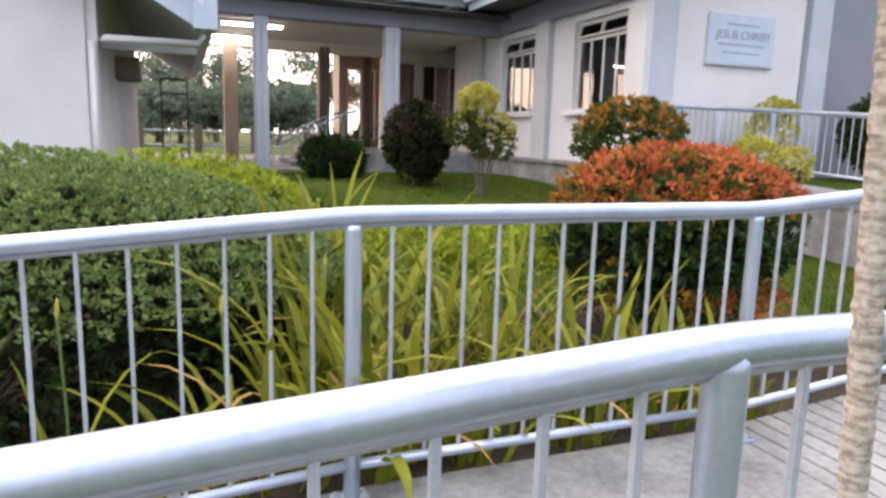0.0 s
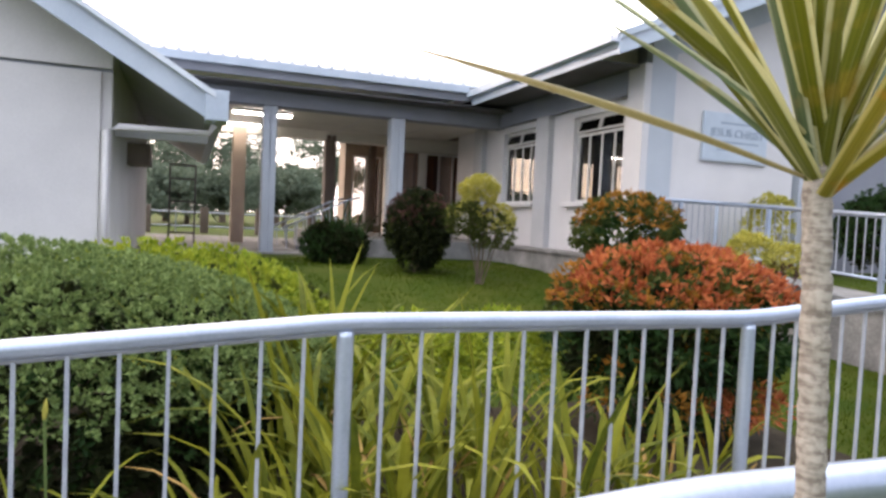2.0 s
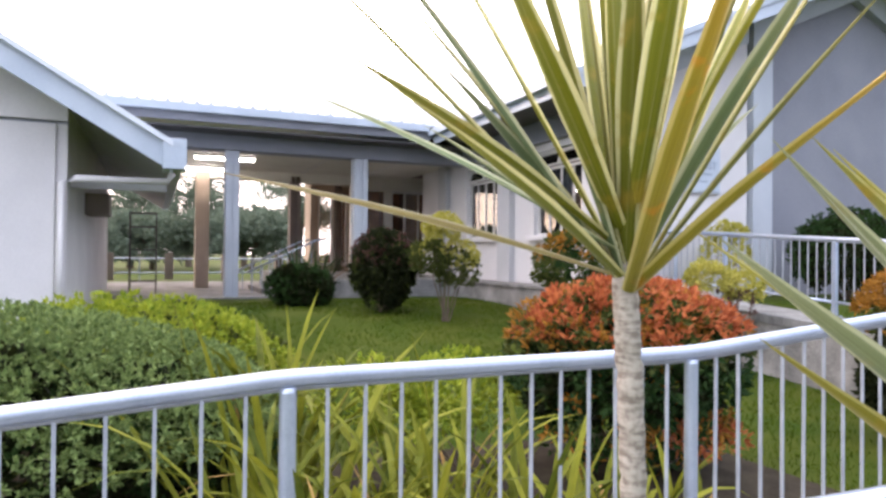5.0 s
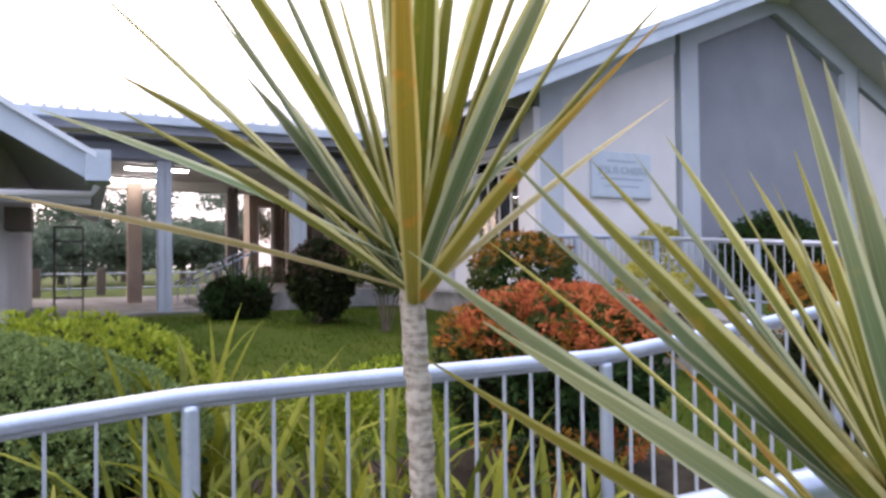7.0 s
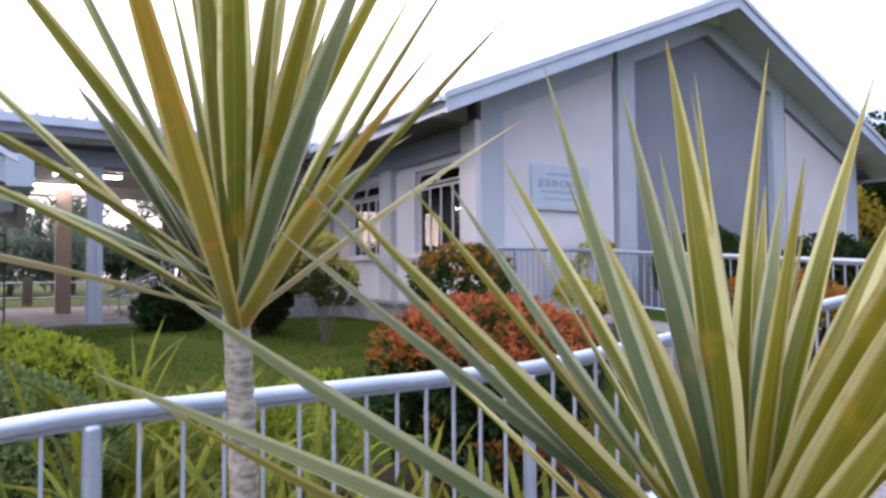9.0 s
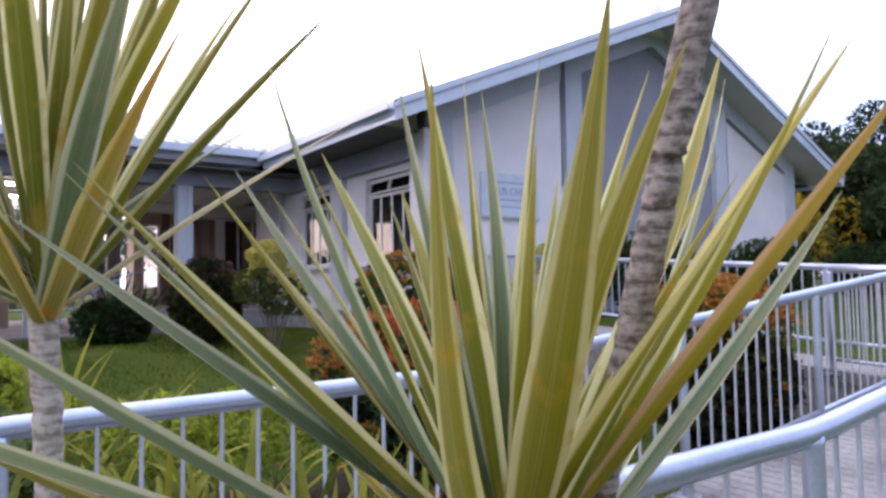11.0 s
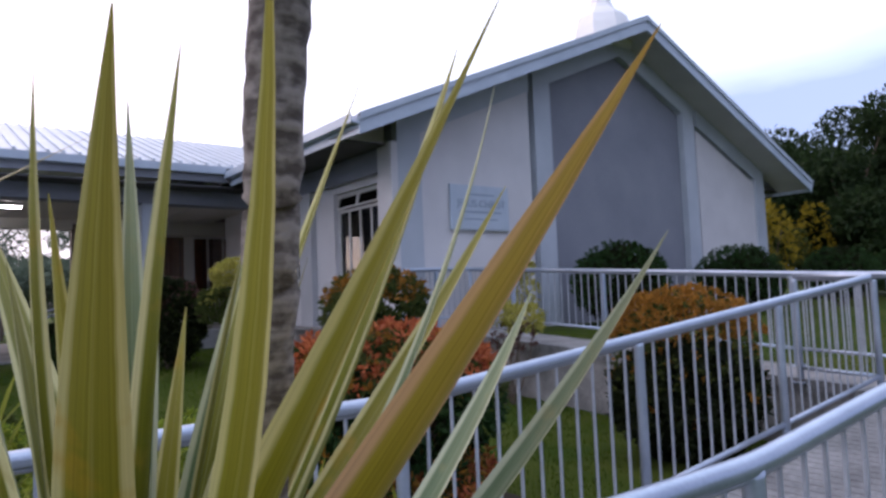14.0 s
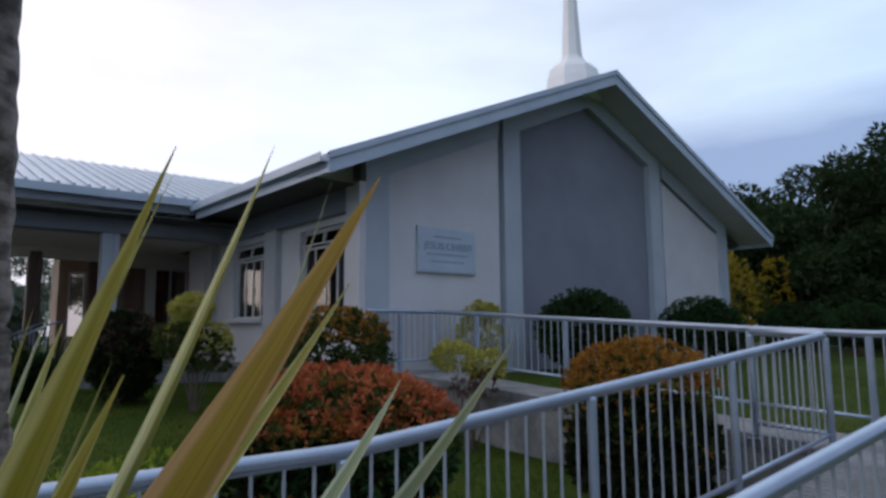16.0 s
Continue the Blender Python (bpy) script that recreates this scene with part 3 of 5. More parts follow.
RAIL_H, BOTTOM_H = 1.02, 0.195
BAL = baluster_mesh(RAIL_H - BOTTOM_H - 0.034)
POST = post_mesh(RAIL_H - 0.031)
THIN_BAL = baluster_mesh(RAIL_H - BOTTOM_H - 0.034, 0.0056)
LONG_BAL = baluster_mesh(RAIL_H - 0.145 - 0.034)
ROUND_POST = mesh_of(tube(bmesh.new(), [(0, 0, 0), (0, 0, 0.5), (0, 0, RAIL_H - 0.05), (0, 0, RAIL_H - 0.031)], 0.029, 20), "post", M["rail"], True)
TALL_POST = mesh_of(tube(bmesh.new(), [(0, 0, 0), (0, 0, 0.5), (0, 0, RAIL_H - 0.03), (0, 0, RAIL_H - 0.006)], 0.029, 20), "post", M["rail"], True)
FOOT = foot_mesh()


def railing(label, stops, spacing=0.133, drop=0.0, post=None, bar=None, low=BOTTOM_H):
    """A railing over stops (x, y, deck level); every stop carries a post."""
    root = thing("railing", label, "railing", group="ramp railings", at=stops[0])
    stops = [(x, y, z - drop) for x, y, z in stops]
    ox, oy, oz = stops[0]
    root.location = stops[0]
    loc_pts = [(x - ox, y - oy, z - oz) for x, y, z in stops]
    # handrail, softly bent at the posts
    pts = []
    for i, p in enumerate(loc_pts):
        if 0 < i < len(loc_pts) - 1:
            a, b, c = Vector(loc_pts[i - 1]), Vector(p), Vector(loc_pts[i + 1])
            d0, d1 = (b - a).normalized() * 0.10, (c - b).normalized() * 0.10
            for t in (0, 0.25, 0.5, 0.75, 1):
                q = (b - d0) * (1 - t) ** 2 + b * 2 * t * (1 - t) + (b + d1) * t ** 2
                pts.append((q.x, q.y, q.z + RAIL_H))
        else:
            pts.append((p[0], p[1], p[2] + RAIL_H))
    part("handrail", tube(bmesh.new(), pts, 0.0300, 18), M["rail"], root, smooth=True)
    part("flat_bar", tube(bmesh.new(), [(a, b, c - 0.031) for a, b, c in pts], 0.0115, 4), M["baluster"], root)
    for k, (p, q) in enumerate(zip(loc_pts, loc_pts[1:])):
        part("bottom_rail", tube(bmesh.new(), [(*p[:2], p[2] + low), (*q[:2], q[2] + low)], 0.019, 10), M["rail"], root, smooth=True)
        v = Vector(q) - Vector(p)
        ln = math.hypot(v.x, v.y)
        n = max(1, round(ln / spacing))
        ang = math.degrees(math.atan2(v.y, v.x))
        for i in range(1, n):
            c = Vector(p) + v * (i / n)
            shared("baluster", bar or BAL, root, c.x, c.y, c.z + low, ang + random.uniform(-1.5, 1.5), random.uniform(-0.25, 0.25))
    for i, p in enumerate(loc_pts):
        a, b = loc_pts[max(i - 1, 0)], loc_pts[min(i + 1, len(loc_pts) - 1)]
        ang = math.degrees(math.atan2(b[1] - a[1], b[0] - a[0]))
        shared("post", post or POST, root, *p, ang)
        shared("base_plate", FOOT, root, *p, ang)
    return root


far_x = [-13.5, -11.7, -9.95, -8.18, -6.42, -4.69, -3.04, -1.39, TURN_X]
railing("pale painted tubular steel railing beside the garden", [(x, FAR_Y, deck_z(x)) for x in far_x] + [(TURN_X, -6.2, upper_z(-6.2))], post=ROUND_POST, bar=LONG_BAL, low=0.145)
near_x = [-13.2, -11.5, -9.75, -8.0, -6.31, -4.66, -2.95, -1.3, 0.3, OUT_X]
railing("pale painted tubular steel railing on the outer ramp edge", [(x, NEAR_Y, deck_z(x) + (0.026 if x < -6 else 0.0)) for x in near_x], drop=0.014, post=TALL_POST, bar=THIN_BAL)
railing("white tubular steel railing along the upper ramp", [(OUT_X, y, upper_z(y)) for y in (-8.32, -6.9, -5.7, -3.05, -1.2, -0.12)] + [(0.62, -0.12, TOP_Z), (-0.05, -0.12, TOP_Z)])


# ---- chapel ----
RIDGE_X, RIDGE_Z, SLOPE, OVER = 6.15, 7.43, 0.4255, 0.77
EAVE_X = 7.33


def roof_z(x):
    return RIDGE_Z - SLOPE * abs(x - RIDGE_X)


def window_unit(parent, y0, y1, z0, z1, panes=4):
    """Steel casement in the side wall: fixed lights below, two tilted awning sashes above, iron grille inside."""
    w = new("window")
    w.parent = parent
    tr = z1 - 0.34
    xf = 0.10
    bm = boxes((xf, xf + 0.05, y0, y0 + 0.045, z0, z1), (xf, xf + 0.05, y1 - 0.045, y1, z0, z1), (xf, xf + 0.05, y0 + 0.045, y1 - 0.045, z0, z0 + 0.045),
               (xf, xf + 0.05, y0 + 0.045, y1 - 0.045, z1 - 0.045, z1), (xf - 0.004, xf + 0.054, y0 + 0.045, y1 - 0.045, tr - 0.025, tr + 0.025))
    part("window_frame", bm, M["frame"], w)
    for i in range(1, panes):
        y = y0 + (y1 - y0) * i / panes
        part("mullion", boxes((xf + 0.004, xf + 0.046, y - 0.019, y + 0.019, z0 + 0.045, tr - 0.025)), M["frame"], w)
    for i in range(panes):
        a, b = y0 + (y1 - y0) * i / panes, y0 + (y1 - y0) * (i + 1) / panes
        p = part("pane", boxes((xf + 0.022, xf + 0.027, a + 0.02, b - 0.02, z0 + 0.045, tr - 0.025)), M["glass"], w)
        p.visible_shadow = False
    ym = (y0 + y1) / 2
    for a, b in ((y0 + 0.05, ym - 0.01), (ym + 0.01, y1 - 0.05)):
        h = z1 - tr - 0.08
        bm = boxes((-0.015, 0.015, a, a + 0.03, 0, h), (-0.015, 0.015, b - 0.03, b, 0, h), (-0.015, 0.015, a + 0.03, b - 0.03, 0, 0.03), (-0.015, 0.015, a + 0.03, b - 0.03, h - 0.03, h))
        s = part("awning_sash", bm, M["frame"], w)
        s.matrix_basis = pose(xf - 0.06, 0, tr + 0.04, 0, 14, 0)
        p = part("sash_pane", boxes((-0.003, 0.003, a + 0.03, b - 0.03, 0.03, h - 0.03)), M["glass"], w)
        p.matrix_basis = pose(xf - 0.06, 0, tr + 0.04, 0, 14, 0)
        p.visible_shadow = False
    bm = bmesh.new()
    n = 11
    for i in range(1, n):
        y = y0 + (y1 - y0) * i / n
        box(bm, xf + 0.12, xf + 0.132, y - 0.006, y + 0.006, z0, z1)
    for i in range(1, 8):
        z = z0 + (z1 - z0) * i / 8
        box(bm, xf + 0.132, xf + 0.140, y0, y1, z - 0.006, z + 0.006)
    part("grille", bm, M["iron"], w, "dark iron window grille")
    part("window_sill", boxes((-0.14, 0.10, y0 - 0.14, y1 + 0.14, z0 - 0.09, z0 - 0.004), bevel=0.01), M["wall"], w)
    return w


def band_poly(xa, xb, drop0, drop1):
    return [(xa, roof_z(xa) - drop1), (xb, roof_z(xb) - drop1), (xb, roof_z(xb) - drop0), (xa, roof_z(xa) - drop0)]


def build_chapel():
    root = thing("chapel_building", "grey rendered chapel with blue-grey gable trim and metal roof", "building")
    W = 12.3
    # body behind the facade relief
    bm = bmesh.new()
    prism(bm, [(0.0, 0.0), (W, 0.0), (W, roof_z(W) - 0.2), (RIDGE_X, RIDGE_Z - 0.2), (0.0, roof_z(0) - 0.2)], "y", 0.16, 0.4)
    part("front_wall", bm, M["dark_panel"], root, "dark blue-grey rendered centre panel")
    top = 0.16
    for xa, xb in ((0.0, 0.48), (3.31, 3.79), (8.51, 8.99), (W - 0.48, W)):
        bm = bmesh.new()
        prism(bm, [(xa, 0.0), (xb, 0.0), (xb, roof_z(xb) - 0.66), (xa, roof_z(xa) - 0.66)], "y", 0.0, 0.157)
        part("pilaster", bm, M["band"], root)
    for xa, xb in ((0.0, 3.19), (3.31, RIDGE_X), (RIDGE_X, 8.99), (9.11, W)):
        bm = bmesh.new()
        prism(bm, band_poly(xa, xb, 0.18, 0.66), "y", 0.0, 0.157)
        part("rake_band", bm, M["band"], root)
    # right panel ends lower; the dark strip left stands in for recess shadow
    for xa, xb in ((0.48, 3.19), (9.11, W - 0.48)):
        bm = bmesh.new()
        prism(bm, [(xa, 0.0), (xb, 0.0), (xb, roof_z(xb) - (0.66 if xa < 5 else 0.75)), (xa, roof_z(xa) - (0.66 if xa < 5 else 0.75))], "y", 0.045, 0.157)
        part("wall_panel", bm, M["wall"], root)
    # side wall with two window openings
    y1s, y2s = (0.67, 2.26), (3.78, 5.33)
    zs, zt, ztop = 1.95, 3.56, 4.16
    part("side_wall", pierced(0.0, 0.25, [0.4, *y1s, *y2s, 8.2], [0, zs, zt, ztop], {(1, 1), (3, 1)}), M["wall"], root)
    # all but the corner pilaster take the grey that holds their shade
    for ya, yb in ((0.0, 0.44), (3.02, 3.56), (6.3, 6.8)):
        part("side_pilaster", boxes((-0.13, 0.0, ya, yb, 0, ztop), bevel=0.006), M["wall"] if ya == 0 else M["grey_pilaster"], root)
    # dark band added along the wall top, in line with the walkway beam
    part("eave_band", boxes((-0.15, -0.131, 0.441, 5.3, 3.70, 4.10), (-0.131, -0.001, 0.441, 3.019, 3.70, 4.10), (-0.131, -0.001, 3.561, 5.3, 3.70, 4.10)), M["beam"], root, "dark slate band along the wall top under the eave")
    part("right_wall", boxes((W - 0.25, W, 0.4, 16, 0, ztop)), M["wall"], root)
    part("rear_wall", boxes((0.25, W - 0.25, 15.7, 16, 0, ztop)), M["wall"], root)
    window_unit(root, *y1s, zs, zt)
    window_unit(root, *y2s, zs, zt)
    # roof slabs, soffits, fascias
    for sgn in (-1, 1):
        xe = RIDGE_X + sgn * EAVE_X
        bm = bmesh.new()
        prism(bm, [(RIDGE_X, RIDGE_Z), (xe, RIDGE_Z - SLOPE * EAVE_X), (xe, RIDGE_Z - SLOPE * EAVE_X - 0.05), (RIDGE_X, RIDGE_Z - 0.05)], "y", -OVER - 0.03, 16.4)
        part("roof_slope", bm, M["roof"], root)
        bm = bmesh.new()
        prism(bm, [(RIDGE_X, RIDGE_Z - 0.21), (xe, RIDGE_Z - SLOPE * EAVE_X - 0.21), (xe, RIDGE_Z - SLOPE * EAVE_X - 0.235), (RIDGE_X, RIDGE_Z - 0.235)], "y", -OVER + 0.05, 0.16)
        part("rake_soffit", bm, M["soffit"], root)
        for d0, d1, ya, yb, nm in ((0.0, 0.32, -OVER, -OVER + 0.045, "rake_board"), (-0.012, 0.10, -OVER - 0.035, -OVER - 0.001, "rake_trim")):
            bm = bmesh.new()
            prism(bm, [(RIDGE_X, RIDGE_Z - d0), (xe, RIDGE_Z - SLOPE * EAVE_X - d0), (xe, RIDGE_Z - SLOPE * EAVE_X - d1), (RIDGE_X, RIDGE_Z - d1)], "y", ya, yb)
            part(nm, bm, M["fascia"], root)
        ze = RIDGE_Z - SLOPE * EAVE_X
        yend = 4.6 if sgn < 0 else 16.4
        part("eave_fascia", boxes((min(xe, xe - sgn * 0.04), max(xe, xe - sgn * 0.04), -OVER + 0.045, yend, ze - 0.3, ze - 0.051)), M["fascia"], root)
        bm = bmesh.new()
        g0, g1 = (xe - 0.13, xe - 0.002) if sgn < 0 else (xe + 0.002, xe + 0.13)
        for a in ((g0, g1, -OVER + 0.02, yend, ze - 0.15, ze - 0.135), (g0, g0 + 0.012, -OVER + 0.02, yend, ze - 0.135, ze - 0.01), (g1 - 0.012, g1, -OVER + 0.02, yend, ze - 0.135, ze - 0.01)):
            box(bm, *a)
        part("gutter", bm, M["fascia"], root)
        wall_x = 0.0 if sgn < 0 else W
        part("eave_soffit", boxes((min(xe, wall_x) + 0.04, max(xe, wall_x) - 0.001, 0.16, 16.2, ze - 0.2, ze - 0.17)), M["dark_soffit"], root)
    # interior added behind the windows, its plaster coloured dark for a dim room
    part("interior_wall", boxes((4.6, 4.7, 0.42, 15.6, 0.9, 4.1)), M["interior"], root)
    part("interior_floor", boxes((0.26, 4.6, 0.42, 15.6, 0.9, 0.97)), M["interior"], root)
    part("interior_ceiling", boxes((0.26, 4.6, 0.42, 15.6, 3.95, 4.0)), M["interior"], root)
    # steeple
    st = new("steeple")
    st.parent = root
    sx, sy = RIDGE_X, 0.45
    for nm, profile in (("steeple_base", ((7.0, 0.66), (7.52, 0.66), (7.74, 0.60), (7.88, 0.47), (7.97, 0.34), (8.05, 0.29))), ("spire", ((8.04, 0.29), (8.12, 0.255), (9.7, 0.16), (12.6, 0.02)))):
        bm = bmesh.new()
        rings = [[bm.verts.new((sx + r * math.cos((k + 0.5) * math.pi / 4), sy + r * math.sin((k + 0.5) * math.pi / 4), z)) for k in range(8)] for z, r in profile]
        for r0, r1 in zip(rings, rings[1:]):
            for k in range(8):
                bm.faces.new((r0[k], r0[(k + 1) % 8], r1[(k + 1) % 8], r1[k]))
        bm.faces.new(rings[0][::-1])
        bm.faces.new(rings[-1])
        part(nm, bm, M["steeple"], st)
    return root


build_chapel()
tagged(part("plinth", boxes((-0.5, -0.001, -0.05, 8.2, 0.2, 0.97), (-0.55, 0.0, -0.06, 8.2, 0.971, 1.02)), M["concrete"]),
       "stained concrete plinth under the chapel side wall", "plinth", kind="structure")


def text_mesh(name, body, size, mat, parent, loc):
    c = bpy.data.curves.new(name, "FONT")
    c.body = body
    c.size = size
    c.align_x = "CENTER"
    c.align_y = "CENTER"
    c.extrude = 0.004
    tmp = bpy.data.objects.new(name, c)
    scene.collection.objects.link(tmp)
    dg = bpy.context.evaluated_depsgraph_get()
    me = bpy.data.meshes.new_from_object(tmp.evaluated_get(dg))
    bpy.data.objects.remove(tmp)
    me.materials.clear()
    me.materials.append(mat)
    ob = new(name, me)
    ob.parent = parent
    ob.matrix_basis = pose(*loc, 90, 0, 0)
    return ob


def build_sign():
    root = thing("wall_sign", "pale blue-grey name plate fixed to the chapel front", "sign", at=(1.79, 0.02, 3.12))
    part("plate", boxes((-0.70, 0.70, -0.03, 0.02, -0.40, 0.40), bevel=0.008), M["sign"], root)
    text_mesh("word", "JESUS", 0.195, M["letter"], root, (-0.325, -0.036, 0.06))
    text_mesh("word", "CHRIST", 0.195, M["letter"], root, (0.285, -0.036, 0.06))
    for z, w, h in ((0.23, 0.34, 0.035), (-0.09, 0.50, 0.035), (-0.22, 0.40, 0.03)):
        part("text_line", boxes((-w, w, -0.0345, -0.0301, z - h / 2, z + h / 2)), M["letter"], root)
    part("edge_strip", boxes((-0.71, 0.71, -0.034, 0.02, -0.425, -0.401)), M["band"], root)


build_sign()


# ---- covered walkway ----
def build_canopy():
    root = thing("covered_walkway", "covered walkway with ribbed metal roof and painted columns", "walkway")
    x0, x1 = -16.0, -1.35
    ze = 4.42
    bm = bmesh.new()
    prism(bm, [(4.55, ze), (9.3, 6.0), (14.0, ze), (14.0, ze - 0.04), (9.3, 5.96), (4.55, ze - 0.04)], "x", x0, 3.2)
    part("roof_sheet", bm, M["roof"], root)
    rib = mesh_of(prism(bmesh.new(), [(4.53, ze + 0.002), (9.3, 6.002), (9.3, 6.042), (4.53, ze + 0.045)], "x", 0, 0.06), "roof_rib", M["roof"])
    for i in range(int((3.1 - x0) / 0.26)):
        shared("roof_rib", rib, root, x0 + 0.26 * i, 0, 0)
    part("front_fascia", boxes((x0, x1 + 0.12, 4.62, 4.66, ze - 0.33, ze - 0.041)), M["beam"], root)
    part("front_gutter", boxes((x0, x1 + 0.06, 4.50, 4.615, ze - 0.17, ze - 0.15), (x0, x1 + 0.06, 4.50, 4.512, ze - 0.149, ze - 0.03)), M["fascia"], root)
    # soffit and beam colours hold the shade below the roof edge
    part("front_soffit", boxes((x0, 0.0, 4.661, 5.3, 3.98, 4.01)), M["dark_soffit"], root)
    part("front_beam", boxes((x0, -0.002, 5.301, 5.72, 3.68, 4.1)), M["beam"], root)
    part("back_beam", boxes((x0, -1.5, 9.45, 9.8, 3.52, 3.9)), M["ceiling"], root)
    part("ceiling_board", boxes((x0, -0.002, 5.721, 9.449, 3.78, 3.82)), M["ceiling"], root)
    part("porch_ceiling", boxes((-1.499, 1.7, 9.45, 9.899, 3.78, 3.82), (-1.499, 1.7, 9.70, 9.899, 3.45, 3.779)), M["ceiling"], root)
    for i in range(9):
        part("cover_strip", boxes((x0 + 1.7 * i + 1.0, x0 + 1.7 * i + 1.04, 5.73, 9.44, 3.77, 3.7795)), M["frame"], root)
    for x, y, w, mat in ((-5.34, 5.5, 0.14, "band"), (-2.59, 5.5, 0.158, "band"), (-8.6, 5.5, 0.17, "band"), (-11.8, 5.5, 0.17, "band"), (-5.66, 9.6, 0.17, "tan_column"), (-3.25, 9.6, 0.15, "brown_column"), (-8.8, 9.6, 0.17, "tan_column")):
        bm = boxes((x - w, x + w, y - w, y + w, 0.4, 3.68), bevel=0.012)
        for s in (-1, 1):
            box(bm, x + s * w * 0.5 - 0.045, x + s * w * 0.5 + 0.045, y - w - 0.03, y - w + 0.002, 0.45, 3.66)
        part("column", bm, M[mat], root)
    for (xa, xb, y) in ((-6.02, -4.68, 6.9), (-6.42, -5.15, 9.1)):
        lt = new("ceiling_light")
        lt.parent = root
        part("lamp_housing", boxes((xa, xb, y - 0.06, y + 0.06, 3.72, 3.78)), M["frame"], lt)
        part("lamp_tube", tube(bmesh.new(), [(xa + 0.03, y, 3.695), (xb - 0.03, y, 3.695)], 0.022, 8), M["tube"], lt)
    part("walkway_floor", boxes((x0, -3.5, 5.1, 13.5, 0.1, 0.66), (-3.5, 1.6, 5.1, 13.9, 0.1, 1.0)), M["deck"], root)


build_canopy()


def glazed(parent, name, x0, x1, y, z0, z1, mats, split=1):
    d = new(name)
    d.parent = parent
    t = 0.06
    bm = boxes((x0, x0 + t, y, y + 0.06, z0, z1), (x1 - t, x1, y, y + 0.06, z0, z1), (x0 + t, x1 - t, y, y + 0.06, z1 - t, z1), (x0 + t, x1 - t, y, y + 0.06, z0, z0 + t))
    for i in range(1, split):
        xx = x0 + (x1 - x0) * i / split
        box(bm, xx - t / 2, xx + t / 2, y + 0.004, y + 0.056, z0 + t, z1 - t)
    part("frame", bm, mats, d)
    for i in range(split):
        a, b = x0 + (x1 - x0) * i / split, x0 + (x1 - x0) * (i + 1) / split
        p = part("pane", boxes((a + t / 2, b - t / 2, y + 0.028, y + 0.033, z0 + t, z1 - t)), M["glass"], d)
        p.visible_shadow = False
    return d


def build_lobby():
    root = thing("lobby_wing", "cream walled lobby wing with glazed doors and windows", "building")
    y = 9.9
    bm = boxes((-1.55, -1.40, y, y + 0.2, 1.0, 3.8), (-0.55, -0.32, y, y + 0.2, 1.0, 3.8), (1.0, 1.7, y, y + 0.2, 1.0, 3.8),
               (-1.40, -0.55, y, y + 0.2, 3.42, 3.8), (-1.40, -0.55, y, y + 0.2, 1.0, 1.25), (-0.32, 1.0, y, y + 0.2, 3.45, 3.8))
    part("lobby_wall", bm, M["ceiling"], root)
    glazed(root, "window", -1.40, -0.55, y + 0.06, 1.25, 3.42, M["wood"], 2)
    glazed(root, "door", -0.32, 1.0, y + 0.06, 1.01, 3.45, M["frame"], 3)
    # brown curtains hanging behind the lobby glass
    for xa, xb, za, zb in ((-1.37, -0.58, 1.2, 3.40), (-0.27, 0.06, 1.05, 3.40), (0.60, 0.95, 1.05, 3.40)):
        cols = 28
        bm = bmesh.new()
        for off in (0.0, 0.012):
            row = [[bm.verts.new((xa + (xb - xa) * i / cols, 10.28 + off + 0.03 * math.sin(i * 1.7) + 0.01 * math.sin(i * 0.9 + z), z)) for i in range(cols + 1)] for z in (za, (za + zb) / 2, zb)]
            for r0, r1 in zip(row, row[1:]):
                for i in range(cols):
                    bm.faces.new((r0[i], r0[i + 1], r1[i + 1], r1[i]))
        part("curtain", bm, M["curtain"], root, "brown curtain behind the glass", smooth=True)
    part("side_return", boxes((1.5, 1.7, y + 0.2, 13.6, 1.0, 3.8)), M["wall"], root)
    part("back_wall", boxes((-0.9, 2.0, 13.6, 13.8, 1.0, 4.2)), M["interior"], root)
    # far wing beyond the walkway
    part("wing_wall", pierced_y(12.4, 12.6, [-2.2, -1.95, -1.45, -1.2, -0.98, -0.9], [0.6, 1.2, 3.45, 4.0], {(1, 1), (3, 1)}), M["tan_column"], root)
    part("wing_side", boxes((-2.2, -2.0, 12.6, 13.3, 0.6, 4.0)), M["tan_column"], root)
    part("wing_pier", boxes((-1.42, -1.22, 12.25, 12.397, 0.9, 4.0)), M["brown_column"], root)
    glazed(root, "window", -1.95, -1.45, 12.46, 1.2, 3.45, M["steeple"], 1)
    glazed(root, "window", -1.2, -0.98, 12.46, 1.2, 3.45, M["steeple"], 1)


build_lobby()


def build_stair():
    root = thing("entrance_steps", "short concrete steps with pale metal handrails", "steps", at=(-4.9, 6.2, 0.66))
    for i in range(3):
        part("step", boxes((0.35 * i + 0.3, 1.4, 0.1, 2.4, 0.0, 0.11 * (i + 1)), bevel=0.006), M["deck"], root)
    for y in (0.12, 1.9):
        h = new("handrail")
        h.parent = root
        part("rail", tube(bmesh.new(), [(0.0, y, 0.48), (1.5, y, 1.2), (1.75, y, 1.26)], 0.024, 10), M["rail"], h, smooth=True)
        for i in range(7):
            x = 0.1 + i * 0.22
            part("bar", boxes((x - 0.01, x + 0.01, y - 0.01, y + 0.01, 0.02, 0.47 + x * 0.48)), M["rail"], h)


build_stair()
tagged(part("planter_wall", boxes((-3.35, -2.35, 5.0, 5.25, 0.3, 1.0), bevel=0.01), M["concrete"]), "low grey rendered planter wall by the steps", "wall", kind="structure")


